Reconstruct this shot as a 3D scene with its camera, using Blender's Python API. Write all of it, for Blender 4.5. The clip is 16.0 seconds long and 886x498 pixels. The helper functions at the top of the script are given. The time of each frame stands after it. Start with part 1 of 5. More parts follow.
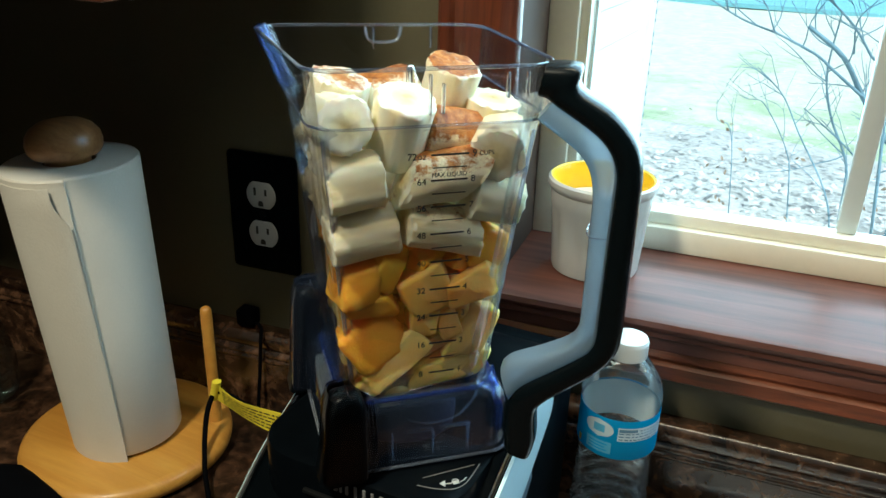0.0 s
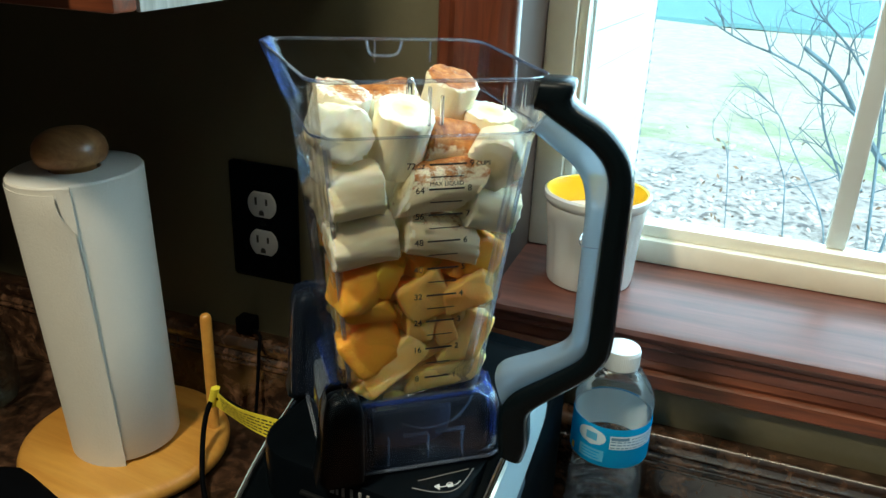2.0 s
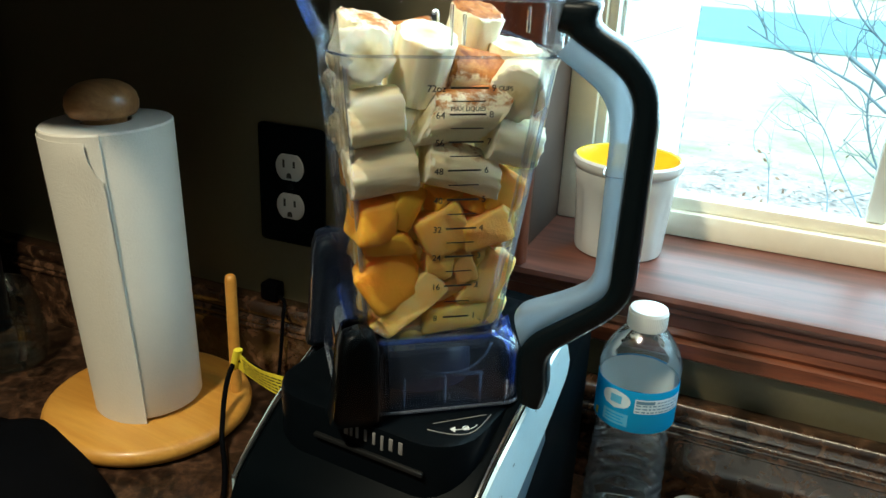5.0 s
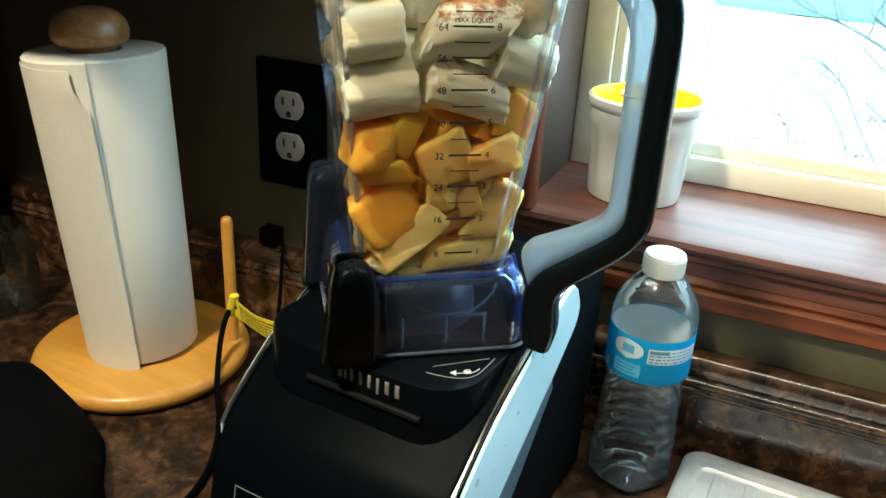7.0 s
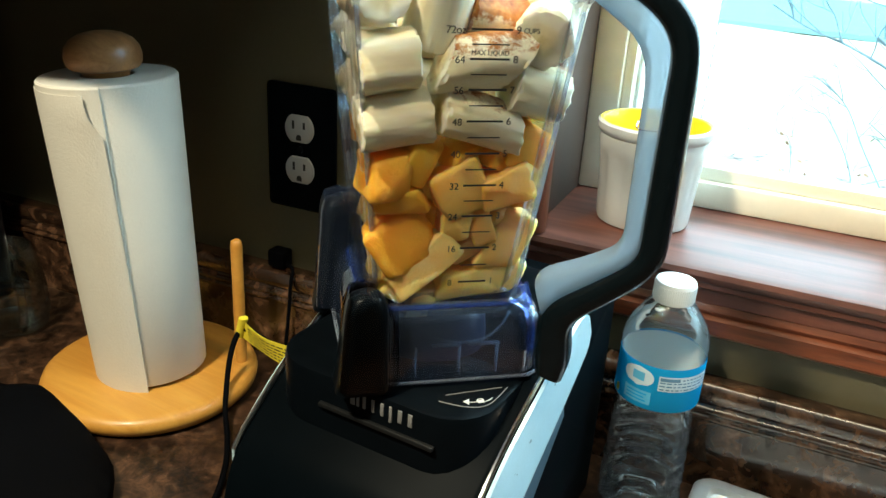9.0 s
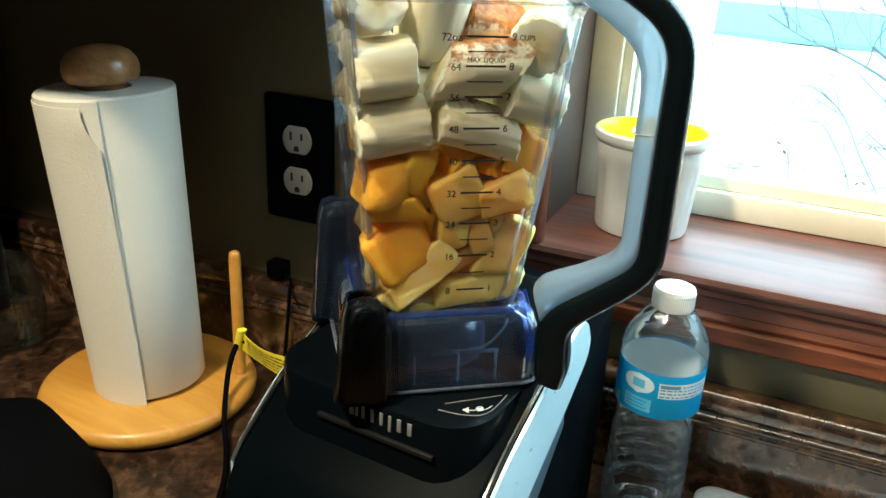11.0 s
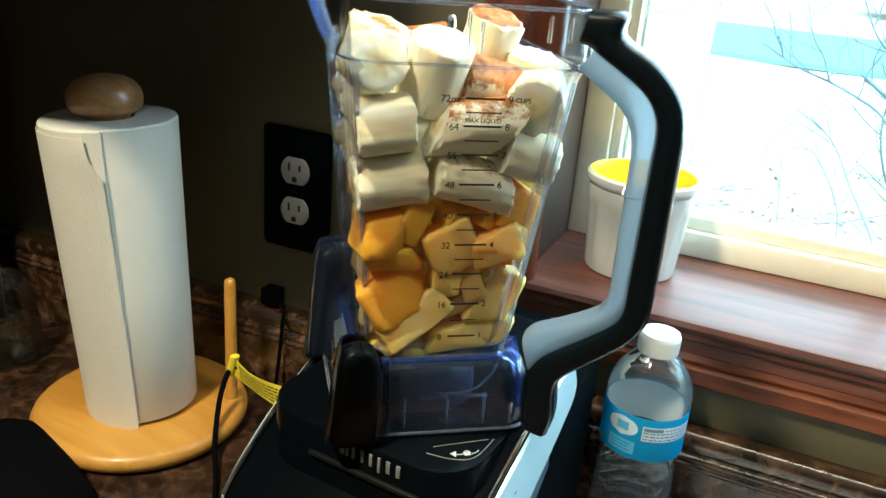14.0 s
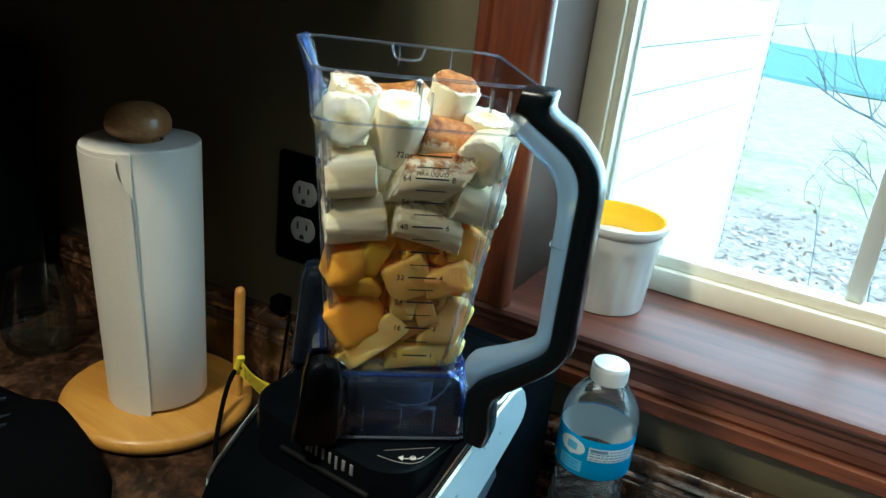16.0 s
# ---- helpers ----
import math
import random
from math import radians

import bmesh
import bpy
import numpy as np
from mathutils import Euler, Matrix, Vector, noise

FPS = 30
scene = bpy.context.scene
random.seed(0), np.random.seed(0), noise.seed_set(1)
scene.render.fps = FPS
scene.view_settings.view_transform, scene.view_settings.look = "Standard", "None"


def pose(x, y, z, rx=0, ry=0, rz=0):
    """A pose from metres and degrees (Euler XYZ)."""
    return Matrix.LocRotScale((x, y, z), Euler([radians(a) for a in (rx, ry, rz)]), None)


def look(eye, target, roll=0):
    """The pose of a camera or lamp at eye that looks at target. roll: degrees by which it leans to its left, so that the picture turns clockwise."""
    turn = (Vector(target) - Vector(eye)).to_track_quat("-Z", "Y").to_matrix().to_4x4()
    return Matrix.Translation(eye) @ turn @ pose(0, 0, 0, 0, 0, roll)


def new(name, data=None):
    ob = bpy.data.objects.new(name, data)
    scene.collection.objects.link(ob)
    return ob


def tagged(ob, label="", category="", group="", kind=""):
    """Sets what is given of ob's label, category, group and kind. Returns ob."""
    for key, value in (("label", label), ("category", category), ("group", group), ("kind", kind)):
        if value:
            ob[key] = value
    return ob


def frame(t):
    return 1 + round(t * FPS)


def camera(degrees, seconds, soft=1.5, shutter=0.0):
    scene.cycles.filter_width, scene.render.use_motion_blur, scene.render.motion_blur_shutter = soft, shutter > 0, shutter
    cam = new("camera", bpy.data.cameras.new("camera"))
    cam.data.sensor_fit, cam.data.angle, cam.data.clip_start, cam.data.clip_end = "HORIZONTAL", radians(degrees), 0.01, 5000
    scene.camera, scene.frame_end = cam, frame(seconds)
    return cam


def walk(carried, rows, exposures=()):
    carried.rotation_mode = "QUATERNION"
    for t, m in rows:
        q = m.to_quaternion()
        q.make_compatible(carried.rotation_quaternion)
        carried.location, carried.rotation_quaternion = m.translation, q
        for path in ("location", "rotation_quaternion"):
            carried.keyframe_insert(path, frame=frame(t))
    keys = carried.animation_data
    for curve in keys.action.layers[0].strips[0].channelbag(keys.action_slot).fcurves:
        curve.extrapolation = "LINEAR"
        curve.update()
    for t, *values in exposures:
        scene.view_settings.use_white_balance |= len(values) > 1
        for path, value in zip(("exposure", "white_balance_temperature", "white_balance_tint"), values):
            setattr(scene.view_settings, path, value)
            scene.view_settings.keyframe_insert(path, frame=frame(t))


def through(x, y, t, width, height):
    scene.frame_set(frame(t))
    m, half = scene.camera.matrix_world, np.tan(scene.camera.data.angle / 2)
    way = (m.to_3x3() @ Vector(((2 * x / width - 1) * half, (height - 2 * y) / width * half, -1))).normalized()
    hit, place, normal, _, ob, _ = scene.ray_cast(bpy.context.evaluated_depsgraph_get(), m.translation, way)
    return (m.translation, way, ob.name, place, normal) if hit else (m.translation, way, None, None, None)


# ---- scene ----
import itertools

cam = camera(57.4, 16.0)
PATH = [
    (0, (0.468, -0.575, 1.409), (-0.32, 1.074, 0.597), 1.8),
    (0.5, (0.471, -0.579, 1.422), (-0.315, 1.092, 0.654), 3.2),
    (1, (0.474, -0.584, 1.417), (-0.305, 1.077, 0.62), 2.5),
    (1.5, (0.474, -0.589, 1.42), (-0.318, 1.086, 0.667), 2.9),
    (2, (0.474, -0.587, 1.41), (-0.316, 1.079, 0.633), 2.5),
    (2.5, (0.475, -0.589, 1.394), (-0.335, 1.083, 0.655), 2.8),
    (3, (0.476, -0.591, 1.373), (-0.338, 1.067, 0.607), 2.7),
    (3.5, (0.488, -0.607, 1.376), (-0.345, 1.051, 0.629), 2.5),
    (6, (0.489, -0.581, 1.355), (-0.408, 1.047, 0.619), 3.1),
    (6.5, (0.487, -0.579, 1.355), (-0.418, 1.045, 0.618), 3.1),
    (7, (0.483, -0.567, 1.332), (-0.402, 1.032, 0.52), 3.3),
    (7.5, (0.48, -0.566, 1.331), (-0.421, 1.051, 0.571), 3.3),
    (8, (0.477, -0.566, 1.335), (-0.425, 1.051, 0.578), 3.2),
    (8.5, (0.477, -0.567, 1.334), (-0.424, 1.046, 0.568), 3.5),
    (9, (0.476, -0.569, 1.339), (-0.421, 1.04, 0.561), 3.5),
    (11.5, (0.478, -0.569, 1.336), (-0.425, 1.052, 0.591), 2.9),
    (12, (0.483, -0.572, 1.337), (-0.417, 1.048, 0.584), 2.9),
    (12.5, (0.481, -0.574, 1.338), (-0.419, 1.042, 0.578), 2.8),
    (13, (0.481, -0.573, 1.343), (-0.418, 1.046, 0.589), 2.7),
    (13.5, (0.478, -0.572, 1.348), (-0.421, 1.052, 0.604), 3.2),
    (14, (0.477, -0.574, 1.361), (-0.414, 1.063, 0.635), 4.9),
    (14.4, (0.485, -0.586, 1.399), (-0.396, 1.048, 0.655), 2.3),
    (14.5, (0.484, -0.586, 1.412), (-0.38, 1.043, 0.639), 3.0),
    (15, (0.485, -0.593, 1.415), (-0.367, 1.033, 0.622), 4.3),
    (15.5, (0.514, -0.594, 1.411), (-0.371, 1.036, 0.664), 5.0),
    (16, (0.552, -0.595, 1.405), (-0.449, 0.98, 0.687), 6.9),
]
EXPOSURES = [(0.0, 0.63, 5750, 0), (3.5, 0.72, 5850, 0), (6.0, 1.0, 6000, 0), (6.5, 1.02, 6000, 1), (7.0, 1.36, 6050, 1), (13.0, 1.42, 6050, 1), (14.0, 1.33, 5950, 1), (14.5, 1.04, 5850, 0), (15.0, 0.97, 5750, 0), (16.0, 0.63, 5480, 0)]
walk(cam, [(t, look(eye, target, roll)) for t, eye, target, roll in PATH], EXPOSURES)

ROOM = pose(0.0023, -0.0264, 0, 0, 0, 6)   # the room stands a little askew to the yard
SKY, SUN, WINDOW_W, CEILING_W, GLINT_W = 0.14, 4.2, 16.5, 14.5, 3.5


# ---------- world and lights ----------
world = bpy.data.worlds.new("sky")
scene.world = world
world.use_nodes = True
_wn = world.node_tree
_sky = _wn.nodes.new("ShaderNodeTexSky")
_sky.sky_type, _sky.sun_disc = "NISHITA", False
_sky.sun_elevation, _sky.sun_rotation = radians(52), radians(122)
_sky.dust_density, _sky.air_density = 3.0, 1.0
_wn.links.new(_sky.outputs[0], _wn.nodes["Background"].inputs[0])
_wn.nodes["Background"].inputs[1].default_value = SKY


def lamp(name, kind, m, energy, color, **settings):
    data = bpy.data.lights.new(name, kind)
    data.energy, data.color = energy, color
    for key, value in settings.items():
        if key == "size":
            data.size = value
        if key == "size_y":
            data.shape, data.size_y = "RECTANGLE", value
        if key == "angle":
            data.angle = value
    ob = new(name, data)
    ob.matrix_world = m
    return ob


lamp("sun", "SUN", look((4, -2.5, 6), (0, 0, 0)), SUN, (0.86, 0.97, 1.0), angle=radians(15))
lamp("window_daylight", "AREA", ROOM @ look((0.72, 0.2, 1.62), (0.5, -1.0, 1.2)), WINDOW_W, (0.62, 0.86, 1.0), size=0.9, size_y=0.95)
# Added warm strip, no known fitting, for glints along the upstand.
lamp("upstand_glint_light", "AREA", ROOM @ look((0.75, -0.2, 2.3), (0.75, -0.22, 0)), GLINT_W, (1.0, 0.8, 0.52), size=0.9, size_y=0.12)
lamp("ceiling_lamp_light", "AREA", look((0.075, -1.0, 2.33), (0.08, -0.93, 0)), CEILING_W, (1.0, 0.82, 0.58), size=0.13)


# ---------- materials ----------
def material(name):
    m = bpy.data.materials.new(name)
    m.use_nodes = True
    return m, m.node_tree.nodes, m.node_tree.links, m.node_tree.nodes["Principled BSDF"]


def coords(nodes, links, scale=(1, 1, 1), rot=(0, 0, 0)):
    tc, mp = nodes.new("ShaderNodeTexCoord"), nodes.new("ShaderNodeMapping")
    mp.inputs["Scale"].default_value, mp.inputs["Rotation"].default_value = scale, rot
    links.new(tc.outputs["Object"], mp.inputs[0])
    return mp.outputs[0]


def noise_tex(nodes, links, vec, scale, detail=4.0, rough=0.55, distort=0.0):
    n = nodes.new("ShaderNodeTexNoise")
    n.inputs["Scale"].default_value, n.inputs["Detail"].default_value = scale, detail
    n.inputs["Roughness"].default_value, n.inputs["Distortion"].default_value = rough, distort
    links.new(vec, n.inputs["Vector"])
    return n.outputs["Fac"]


def ramp(nodes, links, fac, stops):
    r = nodes.new("ShaderNodeValToRGB")
    while len(r.color_ramp.elements) < len(stops):
        r.color_ramp.elements.new(0.5)
    for el, (p, c) in zip(r.color_ramp.elements, stops):
        el.position, el.color = p, (*c, 1)
    links.new(fac, r.inputs[0])
    return r.outputs[0]


def mixed(nodes, links, fac, a, b, kind="MIX"):
    n = nodes.new("ShaderNodeMix")
    n.data_type, n.blend_type = "RGBA", kind
    for sock, value in ((n.inputs[0], fac), (n.inputs[6], a), (n.inputs[7], b)):
        if isinstance(value, (int, float)):
            sock.default_value = value
        elif isinstance(value, tuple):
            sock.default_value = (*value, 1)
        else:
            links.new(value, sock)
    return n.outputs[2]


def bumped(nodes, links, bsdf, height, strength=0.2, distance=0.001):
    b = nodes.new("ShaderNodeBump")
    b.inputs["Strength"].default_value, b.inputs["Distance"].default_value = strength, distance
    links.new(height, b.inputs["Height"])
    links.new(b.outputs[0], bsdf.inputs["Normal"])


def plain(name, color, rough=0.5, metal=0.0, vary=0.12, scale=60.0, bump=0.0, sss=0.0, spec=0.5, coat=0.0):
    """A surface of one colour with two scales of uneven tone and gloss."""
    m, nodes, links, bsdf = material(name)
    vec = coords(nodes, links)
    fine, wide = noise_tex(nodes, links, vec, scale, 5), noise_tex(nodes, links, vec, scale / 9, 3)
    dark = tuple(c * (1 - vary) for c in color)
    light = tuple(min(1, c * (1 + vary)) for c in color)
    col = mixed(nodes, links, 0.5, ramp(nodes, links, fine, [(0.3, dark), (0.7, light)]), ramp(nodes, links, wide, [(0.3, dark), (0.7, light)]))
    links.new(col, bsdf.inputs["Base Color"])
    rr = nodes.new("ShaderNodeMapRange")
    rr.inputs[3].default_value, rr.inputs[4].default_value = max(0, rough - 0.07), min(1, rough + 0.07)
    links.new(wide, rr.inputs[0])
    links.new(rr.outputs[0], bsdf.inputs["Roughness"])
    bsdf.inputs["Metallic"].default_value = metal
    bsdf.inputs["Specular IOR Level"].default_value = spec
    bsdf.inputs["Coat Weight"].default_value = coat
    if sss:
        bsdf.inputs["Subsurface Weight"].default_value = sss
        bsdf.inputs["Subsurface Radius"].default_value = (0.006, 0.004, 0.002)
        bsdf.inputs["Subsurface Scale"].default_value = 1.0
    if bump:
        bumped(nodes, links, bsdf, fine, bump)
    return m


def wood(name, dark, light, axis="x", scale=1.0, rough=0.35, coat=0.2):
    m, nodes, links, bsdf = material(name)
    s = {"x": (1.2, 14, 14), "y": (14, 1.2, 14), "z": (14, 14, 1.2)}[axis]
    vec = coords(nodes, links, tuple(v * scale for v in s))
    grain = noise_tex(nodes, links, vec, 4.0, 8, 0.62, 0.6)
    pores = noise_tex(nodes, links, vec, 22.0, 4, 0.6)
    col = ramp(nodes, links, grain, [(0.28, dark), (0.5, tuple((a + b) / 2 for a, b in zip(dark, light))), (0.72, light)])
    col = mixed(nodes, links, 0.35, col, ramp(nodes, links, pores, [(0.35, dark), (0.6, light)]), "MULTIPLY")
    links.new(mixed(nodes, links, 0.75, ramp(nodes, links, grain, [(0.3, dark), (0.7, light)]), col), bsdf.inputs["Base Color"])
    bsdf.inputs["Roughness"].default_value, bsdf.inputs["Coat Weight"].default_value = rough, coat
    bsdf.inputs["Coat Roughness"].default_value = 0.15
    bumped(nodes, links, bsdf, pores, 0.15, 0.0006)
    return m


def clear(name, tint=(0.97, 0.98, 1.0), gloss=1.0, rough=0.02, bump=0.0, scale=120.0, haze=0.0, body=(0.75, 0.85, 0.95), through=0.0):
    """Thin clear plastic or window glass: light goes straight through, gloss by angle."""
    m, nodes, links, bsdf = material(name)
    nodes.remove(bsdf)
    tr, gl, mix = nodes.new("ShaderNodeBsdfTransparent"), nodes.new("ShaderNodeBsdfGlossy"), nodes.new("ShaderNodeMixShader")
    fr, mul = nodes.new("ShaderNodeFresnel"), nodes.new("ShaderNodeMath")
    tr.inputs[0].default_value = (*tint, 1)
    gl.inputs["Roughness"].default_value = rough
    fr.inputs[0].default_value = 1.45
    mul.operation, mul.inputs[1].default_value = "MULTIPLY", gloss
    links.new(fr.outputs[0], mul.inputs[0])
    links.new(mul.outputs[0], mix.inputs[0])
    links.new(tr.outputs[0], mix.inputs[1])
    links.new(gl.outputs[0], mix.inputs[2])
    last = mix
    if haze:
        df, m2 = nodes.new("ShaderNodeBsdfDiffuse"), nodes.new("ShaderNodeMixShader")
        df.inputs[0].default_value = (*body, 1)
        m2.inputs[0].default_value = haze
        links.new(mix.outputs[0], m2.inputs[1])
        links.new(df.outputs[0], m2.inputs[2])
        if through:   # frosted plastic also lets light from behind glow through
            tl, m3 = nodes.new("ShaderNodeBsdfTranslucent"), nodes.new("ShaderNodeMixShader")
            tl.inputs[0].default_value = (*body, 1)
            m3.inputs[0].default_value = through
            links.new(df.outputs[0], m3.inputs[1])
            links.new(tl.outputs[0], m3.inputs[2])
            links.new(m3.outputs[0], m2.inputs[2])
        last = m2
    if bump:
        b = nodes.new("ShaderNodeBump")
        b.inputs["Strength"].default_value, b.inputs["Distance"].default_value = bump, 0.002
        links.new(noise_tex(nodes, links, coords(nodes, links), scale, 2), b.inputs["Height"])
        links.new(b.outputs[0], gl.inputs["Normal"])
        links.new(b.outputs[0], fr.inputs["Normal"])
    links.new(last.outputs[0], nodes["Material Output"].inputs[0])
    return m


def granite(name, rough, coat, spec):
    m, nodes, links, bsdf = material(name)
    vec = coords(nodes, links)
    blot = noise_tex(nodes, links, vec, 38, 6, 0.65, 0.8)
    spot = noise_tex(nodes, links, vec, 110, 5, 0.6, 0.4)
    wide = noise_tex(nodes, links, vec, 9, 3)
    base = ramp(nodes, links, blot, [(0.38, (0.006, 0.004, 0.003)), (0.51, (0.045, 0.022, 0.012)), (0.61, (0.13, 0.066, 0.036)), (0.74, (0.23, 0.135, 0.08))])
    fleck = ramp(nodes, links, spot, [(0.44, (0.01, 0.006, 0.004)), (0.6, (0.09, 0.047, 0.025)), (0.75, (0.24, 0.15, 0.09))])
    col = mixed(nodes, links, 0.4, base, fleck)
    col = mixed(nodes, links, 0.6, col, ramp(nodes, links, wide, [(0.35, (0.45, 0.4, 0.38)), (0.65, (1, 1, 1))]), "MULTIPLY")
    links.new(col, bsdf.inputs["Base Color"])
    bsdf.inputs["Roughness"].default_value, bsdf.inputs["Specular IOR Level"].default_value = rough, spec
    bsdf.inputs["Coat Weight"].default_value, bsdf.inputs["Coat Roughness"].default_value = coat, 0.08
    bumped(nodes, links, bsdf, spot, 0.03, 0.0003)
    return m


M = {
    # Walls out of view, paler than the window wall to bounce more light.
    "far_wall": plain("unseen_wall_paint", (0.15, 0.135, 0.11), 0.7, vary=0.07, scale=200),
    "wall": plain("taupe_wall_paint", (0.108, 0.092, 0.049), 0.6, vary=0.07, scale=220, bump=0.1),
    "ceiling": plain("ceiling_paint", (0.62, 0.6, 0.55), 0.8, vary=0.04, bump=0.1),
    "floor": wood("floor_boards", (0.12, 0.06, 0.03), (0.28, 0.16, 0.08), "x"),
    # Same laminate twice: sheen held off the slab, glints raised on the upstand.
    "granite": granite("dulled_laminate_granite", 0.38, 0.08, 0.25),
    "granite_upstand": granite("glinting_laminate_granite", 0.24, 0.8, 0.5),
    "wood_x": wood("red_stained_wood_along", (0.075, 0.018, 0.008), (0.38, 0.112, 0.044), "x", 1.6),
    "wood_z": wood("red_stained_wood_upright", (0.06, 0.014, 0.006), (0.25, 0.065, 0.022), "z", 1.6),
    "sill": wood("sill_wood", (0.08, 0.026, 0.017), (0.25, 0.09, 0.06), "x", 1.2, rough=0.5, coat=0.1),
    "pine": wood("pale_beech", (0.5, 0.235, 0.036), (0.68, 0.39, 0.08), "x", 1.0, rough=0.4, coat=0.1),
    "pine_dark": wood("beech_knob", (0.3, 0.14, 0.05), (0.55, 0.3, 0.12), "x", 2.5, rough=0.35, coat=0.3),
    "vinyl": plain("cream_window_paint", (0.87, 0.82, 0.68), 0.4, vary=0.05, scale=90, bump=0.04),
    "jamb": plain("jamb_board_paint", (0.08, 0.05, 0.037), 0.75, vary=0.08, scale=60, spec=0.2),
    "glass": clear("window_glass", (0.96, 1.0, 0.99), 0.6),
    "paper": plain("white_paper", (0.68, 0.65, 0.575), 0.9, vary=0.025, scale=500, bump=0.35),
    "black": plain("black_plastic", (0.0022, 0.0035, 0.005), 0.32, vary=0.2, scale=80, spec=0.06),
    "black_gloss": plain("black_gloss_plastic", (0.0015, 0.0028, 0.004), 0.42, spec=0.025, vary=0.2, scale=40),
    "grip_black": plain("glossy_black_grip", (0.002, 0.005, 0.007), 0.26, vary=0.2, spec=0.38),
    "rubber": plain("black_rubber", (0.002, 0.0022, 0.003), 0.75, vary=0.2, spec=0.025),
    # Cyan in the silver's colour stands for the window it reflects.
    "silver": plain("silver_window_cyan", (0.6, 0.8, 0.88), 0.3, metal=0.3, vary=0.05, scale=700),
    "steel_dark": plain("dark_blue_steel", (0.09, 0.15, 0.2), 0.35, metal=0.4, vary=0.08, scale=160),
    "chrome": plain("chrome", (0.8, 0.8, 0.8), 0.1, metal=1.0, vary=0.04),
    "steel": plain("stainless_steel", (0.7, 0.69, 0.67), 0.36, metal=0.7, vary=0.08, scale=200),
    "jar": clear("clear_jar_plastic", (0.985, 0.985, 0.99), 0.55, 0.03),
    "jar_blue": clear("blue_tinted_plastic", (0.9, 0.94, 1.0), 2.0, 0.05, bump=0.15, scale=70, haze=0.035, body=(0.26, 0.38, 0.7), through=0.4),
    # Edge plastic with its bright glints put into a pale hazy colour.
    "jar_edge": clear("glinting_edge_plastic", (0.88, 0.91, 0.97), 3.0, 0.05, haze=0.16, body=(0.6, 0.67, 0.85), through=0.5),
    "blue_edge": clear("deep_blue_plastic_edge", (0.55, 0.66, 1.0), 2.4, 0.05, bump=0.2, scale=60, haze=0.12, body=(0.07, 0.15, 0.55), through=0.4),
    "post_clear": clear("clear_post_plastic", (0.95, 0.97, 1.0), 1.0, 0.05),
    "jar_rim": clear("jar_rim_plastic", (0.93, 0.95, 0.98), 3.0, 0.04, haze=0.06, body=(0.5, 0.6, 0.9), through=0.5),
    # Moulded skirt lines, their highlights put into a pale hazy colour.
    "inner_line": clear("moulded_highlight_line", (0.92, 0.95, 0.98), 3.0, 0.06, haze=0.16, body=(0.7, 0.8, 0.95), through=0.4),
    "jar_grip": clear("frosted_handle_plastic", (0.75, 0.84, 0.92), 2.2, 0.12, bump=0.5, scale=45, haze=0.56, body=(0.4, 0.47, 0.52), through=0.55),
    "pet": clear("bottle_plastic", (0.985, 0.99, 0.99), 1.3, 0.03, bump=0.4, scale=70, haze=0.03),
    "cap": plain("white_cap_plastic", (0.8, 0.83, 0.84), 0.35, vary=0.03),
    "label": clear("blue_label", (0.15, 0.55, 0.85), 1.0, 0.2, haze=0.93, body=(0.035, 0.39, 0.76), through=0.35),
    "label_mid": plain("mid_blue_label_print", (0.12, 0.45, 0.72), 0.35, vary=0.05),
    "label_pale": plain("pale_label_print", (0.6, 0.74, 0.84), 0.35, vary=0.05),
    "emblem_ink": plain("blue_label_ink", (0.12, 0.25, 0.4), 0.4, vary=0.1),
    "label_in": clear("label_inside", (0.8, 0.95, 0.98), 0.6, 0.3, haze=0.95, body=(0.86, 0.97, 1.0), through=0.15),
    "ceramic": plain("white_ceramic", (0.62, 0.62, 0.6), 0.22, vary=0.03),
    "yellow": plain("yellow_glaze", (0.85, 0.55, 0.02), 0.3, vary=0.05),
    "wax": plain("white_wax", (0.85, 0.78, 0.7), 0.5, vary=0.05, sss=0.2),
    "tag": plain("yellow_tag", (0.78, 0.66, 0.04), 0.45, vary=0.05),
    "ink": plain("black_print", (0.01, 0.01, 0.01), 0.5, vary=0.1),
    "white_print": plain("bright_white_print", (0.6, 0.62, 0.62), 0.5, vary=0.05),
    "print": plain("white_print", (0.22, 0.22, 0.22), 0.5, vary=0.1),
    "outlet": plain("grey_outlet", (0.42, 0.42, 0.42), 0.4, vary=0.05),
    "siding": plain("white_siding", (0.72, 0.78, 0.78), 0.6, vary=0.05, scale=30),
}


# ---------- mesh helpers ----------
def part(name, bm, mat, parent=None, label="", smooth=True):
    """One mesh object from a bmesh, in the space of its thing."""
    me = bpy.data.meshes.new(name)
    bmesh.ops.recalc_face_normals(bm, faces=bm.faces)
    bm.to_mesh(me)
    bm.free()
    me.materials.append(M[mat] if isinstance(mat, str) else mat)
    if smooth:
        me.shade_smooth()
        me.set_sharp_from_angle(angle=radians(38))
    ob = new(name, me)
    if parent is not None:
        ob.parent = parent
    if label:
        tagged(ob, label)
    return ob


def thing(name, label, category, m=None, group="", kind=""):
    ob = new(name)
    ob.empty_display_size = 0.02
    if m is not None:
        ob.matrix_world = m
    return tagged(ob, label, category, group, kind)


def structure(name, bm, mat, label, category, smooth=True):
    return tagged(part(name, bm, mat, None, "", smooth), label, category, "", "structure")


